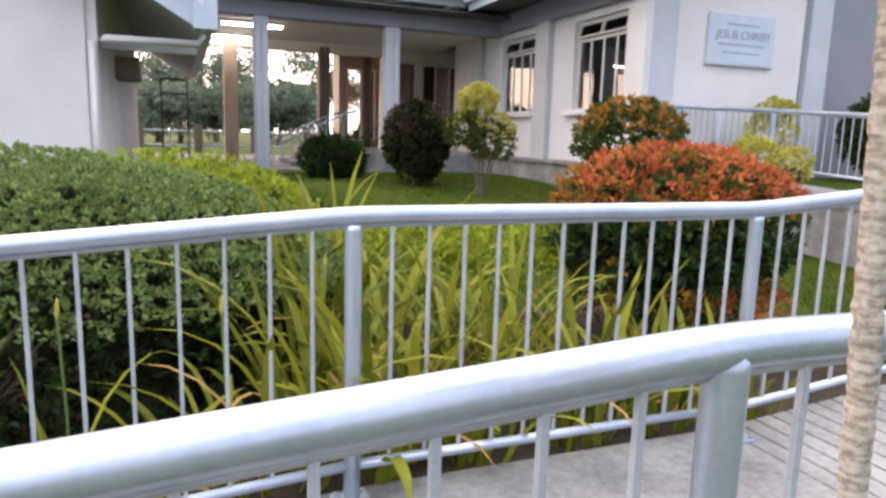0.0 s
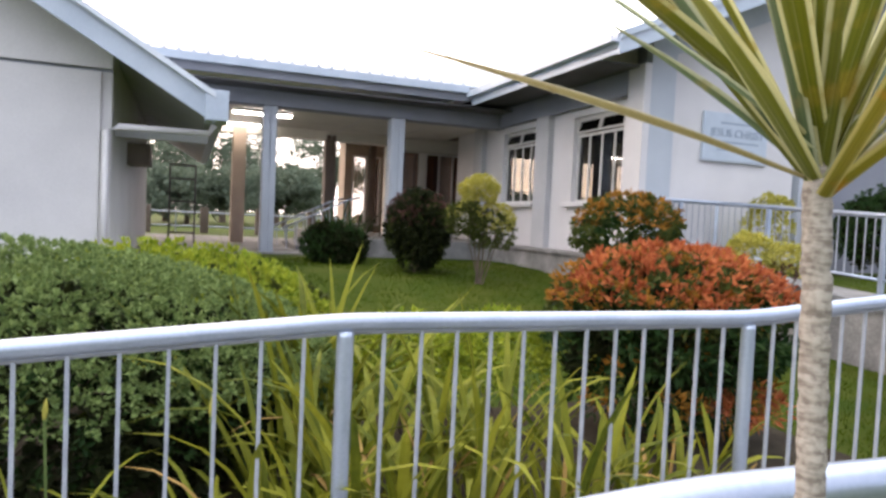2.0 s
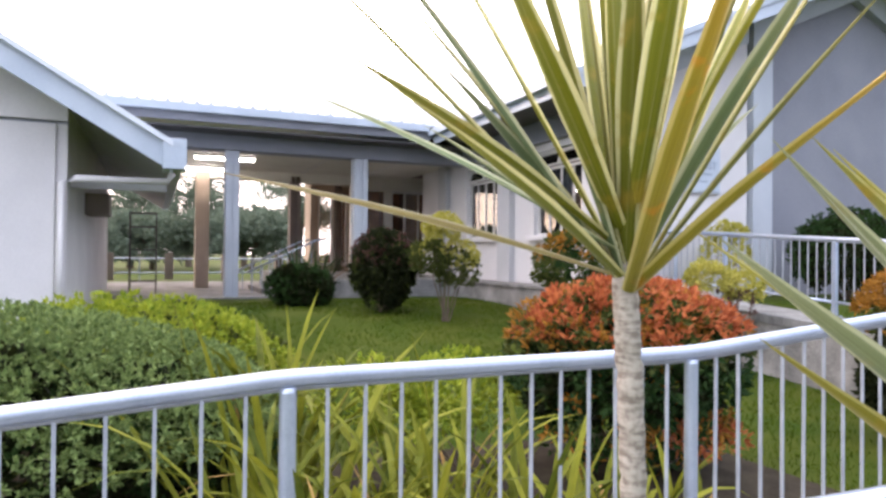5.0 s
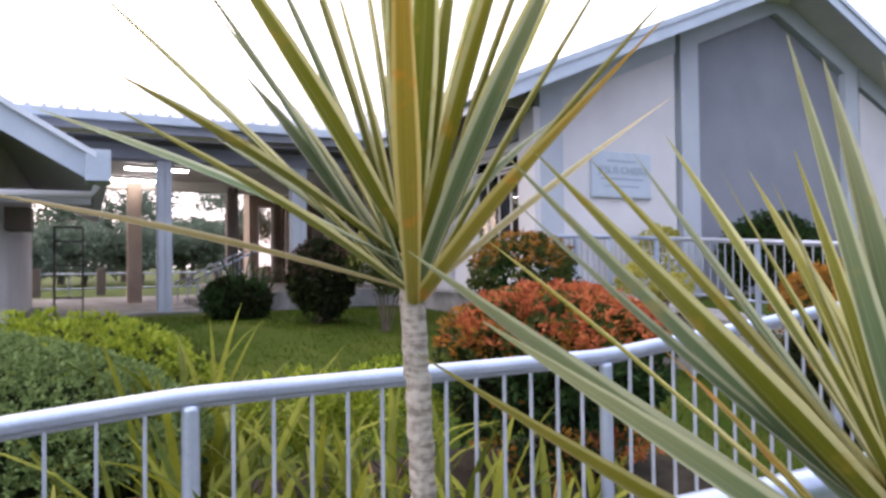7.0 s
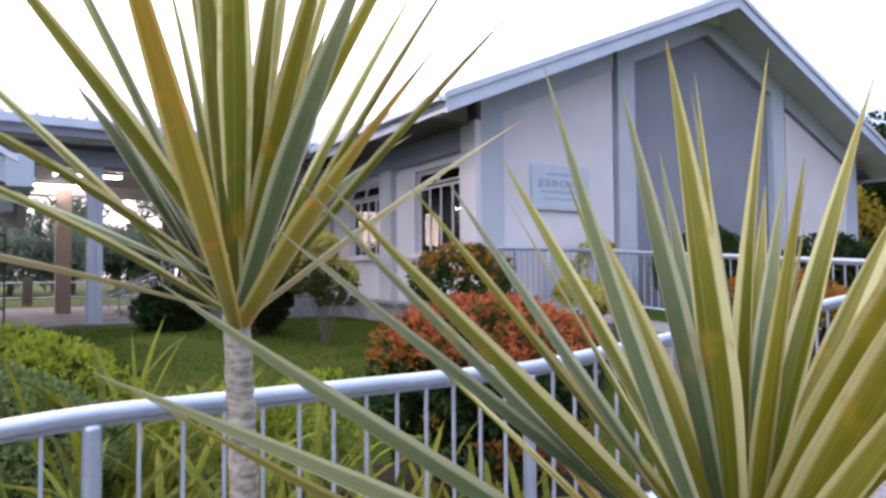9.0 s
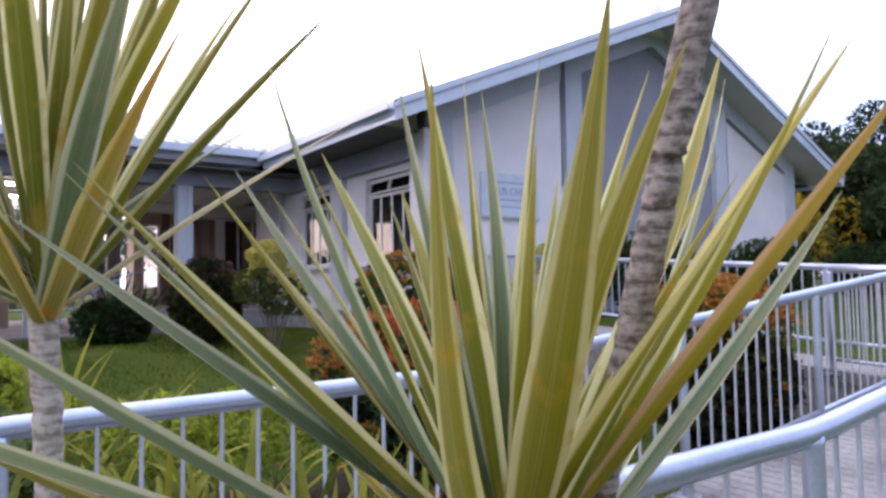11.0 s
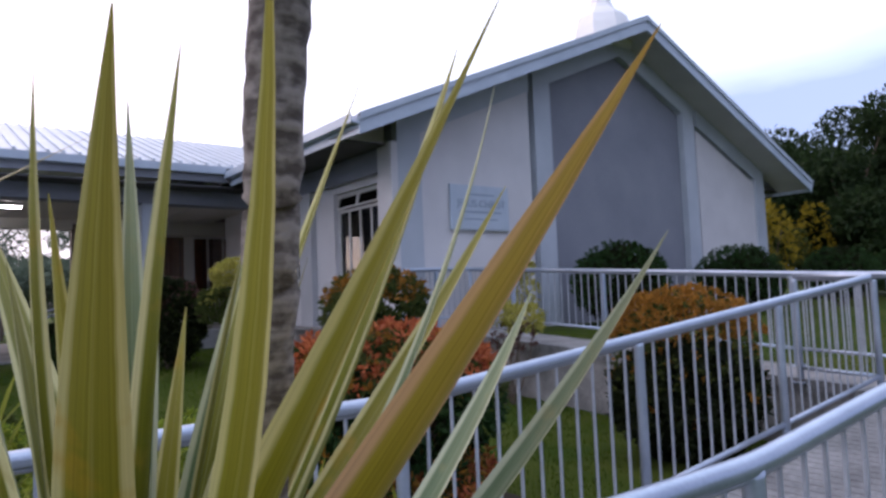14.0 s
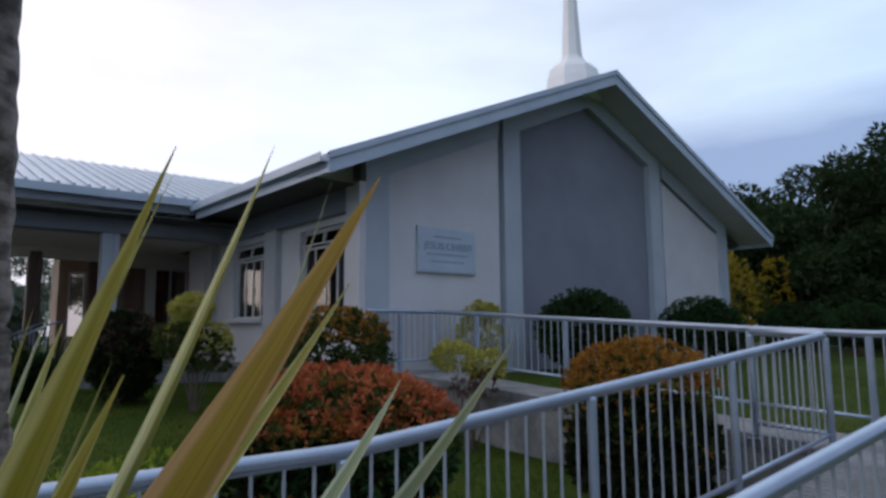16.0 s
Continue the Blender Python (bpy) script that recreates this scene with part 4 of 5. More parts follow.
# ---- house beside the garden ----
def build_house():
    root = thing("side_house", "pale grey house with blue-grey sloping eaves", "house")
    yw, xc, s = 0.55, -7.84, 0.6
    xr, xe, zt = -12.6, -6.62, 2.92

    def rz(x):
        return zt + s * (xe - x) if x > xr else zt + s * (xe - xr) - s * (xr - x)
    bm = bmesh.new()
    prism(bm, [(-17.4, 0.0), (xc, 0.0), (xc, 3.16), (-17.4, 3.16)], "y", yw, yw + 0.25)
    part("front_wall", bm, M["wall"], root)
    bm = bmesh.new()
    prism(bm, [(-17.4, 3.20), (xc, 3.20), (xc, rz(xc) - 0.12), (xr, rz(xr) - 0.12), (-17.4, rz(-17.4) - 0.12)], "y", yw - 0.03, yw + 0.22)
    part("gable_wall", bm, M["wall"], root)
    part("shadow_joint", boxes((-17.4, xc - 0.002, yw + 0.02, yw + 0.24, 3.161, 3.199)), M["dark_panel"], root)
    part("side_wall", boxes((xc - 0.25, xc, yw + 0.25, 9.0, 0.0, 3.5)), M["wall"], root)
    part("corner_strip", boxes((xc - 0.28, xc - 0.13, yw - 0.035, yw - 0.001, 0.0, 3.15)), M["wall"], root)
    for sg, xa, xb in ((1, xr, xe), (-1, xr, -18.6)):
        bm = bmesh.new()
        prism(bm, [(xa, rz(xr)), (xb, rz(xb)), (xb, rz(xb) - 0.06), (xa, rz(xr) - 0.06)], "y", -0.14, 9.6)
        part("roof_slope", bm, M["roof"], root)
        bm = bmesh.new()
        prism(bm, [(xa, rz(xr) - 0.061), (xb, rz(xb) - 0.061), (xb, rz(xb) - 0.36), (xa, rz(xr) - 0.36)], "y", -0.10, -0.05)
        part("rake_board", bm, M["fascia"], root)
        bm = bmesh.new()
        prism(bm, [(xa, rz(xr) + 0.02), (xb, rz(xb) + 0.02), (xb, rz(xb) - 0.055), (xa, rz(xr) - 0.055)], "y", -0.17, -0.141)
        part("roof_edge_trim", bm, M["roof"], root)
        bm = bmesh.new()
        prism(bm, [(xa, rz(xr) - 0.22), (xb, rz(xb) - 0.22), (xb, rz(xb) - 0.25), (xa, rz(xr) - 0.25)], "y", -0.045, 9.5)
        part("soffit", bm, M["grey_pilaster"], root)
    part("gutter_end", boxes((xe - 0.12, xe + 0.16, -0.16, 0.3, zt - 0.33, zt + 0.05), bevel=0.01), M["fascia"], root)
    part("gutter", boxes((xe + 0.001, xe + 0.14, 0.3, 9.5, zt - 0.26, zt - 0.1)), M["fascia"], root)
    part("downpipe", tube(bmesh.new(), [(xe + 0.02, 0.62, zt - 0.3), (xe - 0.05, 0.62, 2.50), (-7.75, 0.50, 2.48), (-7.90, 0.47, 2.42), (-7.92, 0.47, 0.3)], 0.045, 10), M["wall"], root, "pale plastic downpipe", smooth=True)
    part("tie_beam", boxes((xc, xe - 0.05, 1.0, 1.12, 2.40, 2.52)), M["grey_pilaster"], root)
    part("air_conditioner", boxes((xc + 0.001, xc + 0.35, 3.0, 3.7, 2.15, 2.5), bevel=0.01), M["brown_column"], root, "dark boxed air conditioner")


build_house()


def build_rack():
    root = thing("metal_rack", "dark thin metal frame rack beside the house", "rack", at=(-7.2, 3.6, 0.5))
    for x in (0, 0.42):
        for y in (0, 0.35):
            part("leg", boxes((x - 0.012, x + 0.012, y - 0.012, y + 0.012, 0, 1.75)), M["iron"], root)
    for z in (0.55, 1.1, 1.5, 1.74):
        for y in (0, 0.35):
            part("shelf_bar", boxes((0.012, 0.408, y - 0.01, y + 0.01, z - 0.01, z + 0.01)), M["iron"], root)


build_rack()


def build_fence():
    root = thing("boundary_fence", "white tubular boundary fence with dark posts", "fence", at=(-12, 16.5, 0.6))
    for i in range(8):
        x = 1.9 * i
        part("post", boxes((x - 0.14, x + 0.14, -0.14, 0.14, 0, 0.95), bevel=0.01), M["brown_column"], root)
        if i < 7:
            part("rail", tube(bmesh.new(), [(x + 0.14, 0, 0.75), (x + 1.76, 0, 0.75)], 0.03, 8), M["rail"], root)
            part("rail", tube(bmesh.new(), [(x + 0.14, 0, 0.25), (x + 1.76, 0, 0.25)], 0.03, 8), M["rail"], root)
            part("upright", boxes((x + 0.93, x + 0.97, -0.02, 0.02, 0, 0.72)), M["rail"], root)


build_fence()


# ---- shrubs ----
def stems(rng, base, top_z, spread, count, radius):
    bm = bmesh.new()
    for i in range(count):
        a = rng.uniform(0, 2 * math.pi)
        r = spread * math.sqrt(rng.uniform(0.05, 1))
        p0 = Vector((rng.normal() * 0.05, rng.normal() * 0.05, -0.05))
        p2 = Vector((math.cos(a) * r, math.sin(a) * r, top_z * rng.uniform(0.75, 1.0)))
        p1 = (p0 + p2) / 2 + Vector((rng.normal() * 0.06, rng.normal() * 0.06, top_z * 0.08))
        tube(bm, [p0, p1, p2], radius, 5, [1, 0.7, 0.35])
    return bm


def shrub(seed, name, label, at, crowns, stem=(0.4, 0.3, 7, 0.012), category="shrub", group=""):
    """crowns: (leaf key, offset, radii, leaves, leaf length, leaf width, lumps, lowest outward slope)."""
    rng = np.random.default_rng(seed)
    root = thing(name, label, category, at=at, group=group)
    part("stem", stems(rng, at, *stem), M["trunk_bark"], root)
    for key, off, radii, n, ll, lw, lumps, low in crowns:
        p, u = lumpy(rng, n // 8, off, radii, lumps=lumps, lump=0.30, depth=0.36, low=low)
        p, u = np.repeat(p, 8, axis=0), np.repeat(u, 8, axis=0)
        d = unit(u * 0.75 + rng.normal(size=u.shape) * 0.62 + np.array([0, 0, 0.25]))
        p = p + d * ll * 0.15 + rng.normal(size=p.shape) * ll * 0.12
        v, f = leaves(rng, p, d, ll, lw)
        quads("foliage", v, f, LEAF[key], root)
    return root


def g(x, y):
    return (x, y, height(x, y))


# dark leaves inside and hedge leaves low down paint the mound's own shade
shrub(11, "rounded_shrub", "large rounded leafy green shrub clipped into a mound", g(-8.0, -5.05),
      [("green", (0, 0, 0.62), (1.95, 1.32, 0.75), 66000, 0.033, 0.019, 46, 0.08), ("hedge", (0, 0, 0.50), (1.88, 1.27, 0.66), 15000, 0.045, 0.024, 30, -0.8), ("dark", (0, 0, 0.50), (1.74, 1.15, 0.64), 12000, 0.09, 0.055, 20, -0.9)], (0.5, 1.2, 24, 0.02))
shrub(12, "low_hedge", "bright lime-green low hedge behind the rounded shrub", g(-7.05, -3.3),
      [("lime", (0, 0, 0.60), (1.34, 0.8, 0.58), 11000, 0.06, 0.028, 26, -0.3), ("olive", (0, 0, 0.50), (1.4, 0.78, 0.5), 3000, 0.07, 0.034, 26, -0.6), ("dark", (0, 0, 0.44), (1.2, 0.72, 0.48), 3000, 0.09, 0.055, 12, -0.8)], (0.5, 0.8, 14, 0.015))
# here and below, dark inner shells close gaps and paint the shade inside
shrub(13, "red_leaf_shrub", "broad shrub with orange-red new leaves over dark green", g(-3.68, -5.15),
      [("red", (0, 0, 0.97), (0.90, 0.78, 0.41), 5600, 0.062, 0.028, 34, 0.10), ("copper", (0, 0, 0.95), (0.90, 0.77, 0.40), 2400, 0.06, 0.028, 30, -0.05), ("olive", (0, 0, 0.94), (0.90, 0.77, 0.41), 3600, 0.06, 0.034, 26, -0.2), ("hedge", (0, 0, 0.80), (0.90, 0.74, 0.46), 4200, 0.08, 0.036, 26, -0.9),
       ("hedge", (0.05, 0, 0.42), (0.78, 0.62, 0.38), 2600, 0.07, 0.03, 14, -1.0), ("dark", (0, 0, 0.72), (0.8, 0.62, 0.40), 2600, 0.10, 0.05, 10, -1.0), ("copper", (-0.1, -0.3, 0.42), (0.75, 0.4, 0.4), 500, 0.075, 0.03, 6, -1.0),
       ("red", (0.25, -0.45, 0.34), (0.42, 0.2, 0.10), 350, 0.075, 0.028, 5, -0.6)], (0.85, 0.6, 16, 0.013))
shrub(14, "copper_shrub", "round copper and olive shrub beside the plinth", g(-1.75, -2.0),
      [("copper", (0, 0, 1.36), (0.68, 0.66, 0.42), 1300, 0.08, 0.034, 26, 0.0), ("olive", (0, 0, 1.25), (0.72, 0.66, 0.50), 4200, 0.075, 0.034, 26, -0.9), ("hedge", (0, 0, 1.22), (0.60, 0.55, 0.42), 1500, 0.09, 0.05, 12, -0.9)], (1.1, 0.5, 8, 0.018))
shrub(15, "dark_round_shrub", "dense dark maroon-green round shrub on the lawn", g(-3.16, 2.0),
      [("dark", (0, 0, 0.72), (0.58, 0.56, 0.72), 6500, 0.06, 0.03, 20, -0.9), ("dark", (0, 0, 0.72), (0.50, 0.49, 0.66), 3600, 0.11, 0.07, 10, -1.0), ("olive", (0, 0, 0.72), (0.58, 0.56, 0.70), 2600, 0.055, 0.028, 16, -0.8), ("plum", (0, 0, 0.85), (0.57, 0.55, 0.60), 2400, 0.06, 0.03, 14, -0.2)], (0.6, 0.4, 8, 0.02))
shrub(16, "yellow_shrub", "thin shrub with cream-yellow leaf clusters on the lawn", g(-2.48, 0.9),
      [("yellow", (-0.05, 0, 1.50), (0.33, 0.32, 0.26), 2100, 0.065, 0.03, 14, -0.7), ("yellow", (0.26, 0, 1.06), (0.34, 0.32, 0.26), 1500, 0.055, 0.026, 12, -0.7),
       ("olive", (-0.26, 0, 1.05), (0.32, 0.30, 0.34), 2300, 0.06, 0.028, 9, -0.9), ("olive", (0.20, 0.0, 0.84), (0.42, 0.34, 0.36), 2200, 0.06, 0.028, 8, -0.9), ("yellow", (-0.26, 0, 1.10), (0.30, 0.28, 0.30), 500, 0.055, 0.026, 9, -0.2)], (1.4, 0.35, 11, 0.013))
shrub(17, "clipped_hedge", "dark green clipped hedge by the steps", g(-4.38, 3.1),
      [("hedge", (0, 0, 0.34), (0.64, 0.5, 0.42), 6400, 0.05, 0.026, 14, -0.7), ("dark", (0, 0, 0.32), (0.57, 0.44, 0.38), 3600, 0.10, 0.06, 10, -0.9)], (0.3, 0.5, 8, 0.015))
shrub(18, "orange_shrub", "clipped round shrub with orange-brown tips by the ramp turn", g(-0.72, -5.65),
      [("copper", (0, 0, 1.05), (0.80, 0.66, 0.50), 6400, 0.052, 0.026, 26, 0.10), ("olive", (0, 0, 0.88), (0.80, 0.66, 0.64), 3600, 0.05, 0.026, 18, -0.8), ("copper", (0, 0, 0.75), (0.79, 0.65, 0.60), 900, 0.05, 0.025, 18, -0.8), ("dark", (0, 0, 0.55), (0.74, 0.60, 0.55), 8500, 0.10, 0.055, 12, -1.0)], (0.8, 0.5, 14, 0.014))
shrub(19, "yellow_shrub", "small cream-yellow shrub with bare purple stems at the plinth", g(-0.10, -2.65),
      [("yellow", (-0.30, 0, 1.20), (0.30, 0.26, 0.20), 1150, 0.07, 0.03, 12, -0.7), ("yellow", (0.30, 0, 1.08), (0.28, 0.26, 0.22), 1050, 0.07, 0.03, 12, -0.7), ("plum", (0.1, 0, 0.85), (0.34, 0.26, 0.22), 500, 0.06, 0.028, 7, -0.9)], (1.1, 0.35, 12, 0.012))
shrub(20, "yellow_shrub", "yellow variegated shrub between the upper railing and the chapel", g(2.05, -0.62),
      [("yellow", (0.0, 0, 1.10), (0.32, 0.3, 0.2), 1200, 0.07, 0.03, 12, -0.5), ("yellow", (-0.1, 0, 0.70), (0.50, 0.35, 0.36), 1800, 0.07, 0.03, 12, -0.9)], (0.9, 0.35, 9, 0.013))
# the dark inner shell paints the shade within each dome
for i, (x, y, r) in enumerate(((4.15, -1.25, 1.12), (8.45, -1.25, 1.45), (12.9, -1.6, 1.6), (16.4, -1.9, 1.7), (20.5, -2.3, 1.9))):
    shrub(30 + i, "ball_hedge", "dark green clipped dome hedge in front of the chapel wall", g(x, y),
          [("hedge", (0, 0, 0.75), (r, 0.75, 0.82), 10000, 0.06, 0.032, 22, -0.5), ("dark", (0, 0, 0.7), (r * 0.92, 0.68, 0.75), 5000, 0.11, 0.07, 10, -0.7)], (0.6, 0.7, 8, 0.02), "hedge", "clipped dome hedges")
shrub(40, "ochre_shrub", "tall ochre-yellow leafed shrub at the chapel corner", g(16.6, 2.2),
      [("ochre", (0.1, 0, 1.9), (0.9, 0.8, 1.6), 2600, 0.16, 0.06, 24, -0.9), ("ochre", (2.9, -0.3, 2.4), (0.9, 0.8, 1.1), 900, 0.16, 0.06, 18, -0.9), ("olive", (1.6, 0, 1.3), (1.3, 0.8, 1.2), 1600, 0.16, 0.06, 16, -0.9)], (2.6, 0.7, 9, 0.03))


# soil sheet added under the plants, its dark tone giving shade between blades
def build_bed():
    bm = bmesh.new()
    n = 40
    for yy0, yy1 in ((-6.74, -6.1), (-6.1, -5.4), (-5.4, -4.3)):
        for i in range(n):
            xa, xb = -12 + 9.3 * i / n, -12 + 9.3 * (i + 1) / n
            vs = [bm.verts.new((x, y, height(x, y) + 0.03 + 0.02 * noise.noise((x * 3, y * 3, 1)))) for x, y in ((xa, yy0), (xb, yy0), (xb, yy1), (xa, yy1))]
            bm.faces.new(vs)
    bmesh.ops.remove_doubles(bm, verts=bm.verts, dist=0.001)
    tagged(part("flower_bed", bm, M["soil"], smooth=True), "dark soil sheet added under the planted bed beside the ramp", "soil", kind="structure")


build_bed()


# ---- strap-leaved plants ----
def strap_blades(rng, n, spread, length, width, lean):
    """Arching strap leaves as one folded ribbon each."""
    verts, faces = [], []
    seg = 7
    for _ in range(n):
        a = rng.uniform(0, 2 * math.pi)
        r = spread * math.sqrt(rng.uniform())
        bx, by = r * math.cos(a), r * math.sin(a)
        az = a + rng.normal() * 0.9
        ln = length * rng.uniform(0.6, 1.2)
        th = radians(rng.uniform(4, 24)) * lean
        bend = radians(rng.uniform(10, 95)) * lean
        p = np.array([bx, by, -0.03])
        w0 = width * rng.uniform(0.7, 1.25)
        side = np.array([-math.sin(az), math.cos(az), 0.0])
        start = len(verts)
        for k in range(seg + 1):
            t = k / seg
            ang = th + bend * t ** 1.6
            w = w0 * (0.55 + 0.9 * t) * (1 - t) ** 0.55 if t > 0.25 else w0 * (0.55 + 0.6 * t)
            up = np.array([-math.cos(az) * math.cos(ang), -math.sin(az) * math.cos(ang), math.sin(ang)])
            verts += [p + side * w * 0.5 + up * w * 0.18, p.copy(), p - side * w * 0.5 + up * w * 0.18]
            p = p + np.array([math.cos(az) * math.sin(ang), math.sin(az) * math.sin(ang), math.cos(ang)]) * ln / seg
        for k in range(seg):
            i = start + 3 * k
            faces += [(i, i + 1, i + 4, i + 3), (i + 1, i + 2, i + 5, i + 4)]
    return np.array(verts), np.array(faces)


def strap_plant(seed, x, y, n, length, label="clump of yellow-green arching strap leaves behind the railing", key="strap"):
    rng = np.random.default_rng(seed)
    root = thing("strap_leaf_plant", label, "plant", at=g(x, y), group="strap leaf plants")
    v, f = strap_blades(rng, int(n * 0.46), 0.17, length * 1.12, 0.060, 1.3)
    quads("foliage", v, f, LEAF[key], root)
    v, f = strap_blades(rng, max(2, n // 16), 0.14, length * 0.85, 0.036, 1.4)
    quads("dead_foliage", v, f, LEAF["dead"], root, "dry brown old blades")
    return root


k = 0
for x, y, n, ln in ((-7.2, -6.55, 6, 0.5), (-6.92, -6.45, 10, 0.55), (-6.62, -6.5, 26, 0.85), (-6.45, -6.3, 34, 0.95), (-6.25, -6.55, 36, 0.85), (-6.0, -6.35, 44, 0.95),
                    (-5.78, -6.5, 44, 0.85), (-5.55, -6.3, 44, 0.92), (-5.3, -6.5, 44, 0.80), (-5.05, -6.3, 40, 0.82), (-4.82, -6.5, 34, 0.70), (-4.6, -6.35, 30, 0.65), (-6.15, -5.9, 40, 1.10),
                    (-5.75, -5.85, 40, 0.95), (-5.35, -5.8, 36, 0.9), (-6.4, -5.7, 30, 1.15), (-7.75, -6.55, 4, 0.45), (-4.35, -6.55, 18, 0.5), (-6.5, -4.95, 50, 1.05), (-6.22, -5.05, 60, 1.12), (-5.95, -4.9, 44, 1.08)):
    strap_plant(100 + k, x, y, n, ln)
    k += 1
for x, y in ((-5.15, -4.9), (-4.75, -4.75), (-5.5, -4.8)):
    shrub(60 + k, "lime_shrub", "low bright yellow-green shrub among the strap leaves", g(x, y),
          [("lime", (0, 0, 0.55), (0.42, 0.36, 0.32), 1500, 0.06, 0.026, 9, -0.6)], (0.4, 0.25, 6, 0.01), group="lime shrubs")
    k += 1
strap_plant(140, -3.98, 4.95, 70, 1.15, "dark green strap-leaf plant by the planter wall", "hedge")
strap_plant(141, -3.62, 4.9, 70, 1.05, "dark green strap-leaf plant by the planter wall", "hedge")


def bud_plant(seed, top):
    """A flowering stalk with a closed yellow bud and a few low blades."""
    base = g(top[0], top[1])
    h = top[2] - base[2]
    root = thing("flower_stalk", "thin green stalk with a closed yellow flower bud", "flower", at=base, group="flower stalks")
    part("stalk", tube(bmesh.new(), [(0, 0, -0.03), (0.012, 0, h * 0.5), (0, 0, h - 0.045)], 0.005, 6), LEAF["green"], root)
    part("bud", tube(bmesh.new(), [(0, 0, h - 0.05), (0, 0, h - 0.03), (0.002, 0, h - 0.01), (0.003, 0, h + 0.01), (0.004, 0, h + 0.03)], 0.0085, 8, [0.35, 0.9, 1.0, 0.7, 0.1]), LEAF["yellow"], root, "closed yellow bud", smooth=True)
    v, f = strap_blades(np.random.default_rng(seed), 5, 0.05, h * 0.9, 0.03, 1.2)
    quads("foliage", v, f, LEAF["strap"], root)


bud_plant(150, (-6.82, -6.5, 0.78))
bud_plant(151, (-7.35, -6.5, 0.80))


# ---- dragon plants close to the path ----
def blade_mesh(foot, bend, tip, out_dir, width, fold=0.3, wave=0.0, seg=14):
    """One sword leaf swept from foot over bend to tip, folded along its middle; out_dir points away from the stem."""
    bm = bmesh.new()
    uvl = bm.loops.layers.uv.new("UVMap")
    a, b, c = Vector(foot), Vector(bend), Vector(tip)
    rows = []
    for k in range(seg + 1):
        t = k / seg
        p = a * (1 - t) ** 2 + b * 2 * t * (1 - t) + c * t ** 2
        tan = ((b - a) * (1 - t) + (c - b) * t).normalized()
        side = tan.cross(out_dir).normalized()
        up = side.cross(tan)
        turn = wave * (t - 0.3)
        side, up = side * math.cos(turn) + up * math.sin(turn), up * math.cos(turn) - side * math.sin(turn)
        w = width * (0.62 + 0.95 * t if t < 0.4 else max(0.0, 1 - ((t - 0.4) / 0.6) ** 1.55))
        w = max(w, 0.0005)
        row = [bm.verts.new(p + side * (s * w) - up * (w * lift * 0.6)) for s, lift in ((-0.5, fold), (-0.25, fold * 0.35), (0, 0), (0.25, fold * 0.35), (0.5, fold))]
        rows.append((row, t))
    for (r0, t0), (r1, t1) in zip(rows, rows[1:]):
        for j in range(4):
            f = bm.faces.new((r0[j], r1[j], r1[j + 1], r0[j + 1]))
            for lp, uv in zip(f.loops, ((j / 4, t0), (j / 4, t1), ((j + 1) / 4, t1), ((j + 1) / 4, t0))):
                lp[uvl].uv = uv
    return bm


def cane(path, radius, rings, seed):
    """Ringed cane: swollen leaf scars along a path."""
    rng = np.random.default_rng(seed)
    pts, taper = [], []
    P = [Vector(p) for p in path]
    for i in range(len(P) - 1):
        m = max(2, int((P[i + 1] - P[i]).length / rings) * 2)
        for j in range(m):
            pts.append(P[i].lerp(P[i + 1], j / m) + Vector((rng.normal(), rng.normal(), 0)) * 0.0006)
            taper.append((1.011 if j % 2 else 0.989) + rng.normal() * 0.005)
    pts.append(P[-1])
    taper.append(0.95)
    return tube(bmesh.new(), pts, radius, 14, taper)


def sword_leaf(root, axis, tip, bend, foot_z, width, mat, seed):
    """A leaf of a plant whose stem stands at axis (x, y); all places in the world."""
    rng = np.random.default_rng(seed)
    flat = Vector((tip[0] - axis[0], tip[1] - axis[1], 0))
    flat = flat.normalized() if flat.length > 0.01 else Vector((1, 0, 0))
    flat = Matrix.Rotation(rng.normal() * 0.2, 3, "Z") @ flat
    foot = Vector((axis[0], axis[1], foot_z)) + flat * 0.006
    base = Vector((root.location.x, root.location.y, root.location.z))
    bm = blade_mesh(foot - base, Vector(bend) - base, Vector(tip) - base, flat, width, 0.32 + 0.15 * rng.uniform(), rng.normal() * 0.45)
    return part("leaf", bm, M[mat], root, smooth=True)


KINDS = ("blade", "blade_aged", "blade_dry", "blade_grey", "blade_yellow", "blade_blush")


def fan_leaf(root, axis, az, el, length, foot_z, width, droop, mat, seed):
    """A leaf by its azimuth from +x and its rise in degrees, sagging by droop (metres) at the tip."""
    d = Vector((math.cos(radians(az)) * math.cos(radians(el)), math.sin(radians(az)) * math.cos(radians(el)), math.sin(radians(el))))
    foot = Vector((axis[0], axis[1], foot_z))
    return sword_leaf(root, axis, foot + d * length - Vector((0, 0, droop)), foot + d * length * 0.5, foot_z, width, mat, seed)


# first plant: tall cane, crown beside the path
C1 = (-6.474, -8.680)
plant1 = thing("dragon_plant", "tall dragon plant with ringed cane and variegated sword leaves", "plant", at=(-6.417, -8.712, 0.0), group="dragon plants")
part("stem", cane([(0, 0, -0.05), (-0.019, 0.011, 0.5), (-0.037, 0.021, 1.0), (-0.057, 0.032, 1.535)], 0.0108, 0.014, 5), M["cane"], plant1, "ringed pale cane", smooth=True)
part("stem_tip", tube(bmesh.new(), [(-0.056, 0.031, 1.49), (-0.057, 0.032, 1.54), (-0.057, 0.032, 1.60)], 0.0100, 10, [1.0, 0.8, 0.3]), M["cane"], plant1)
count1 = [0]


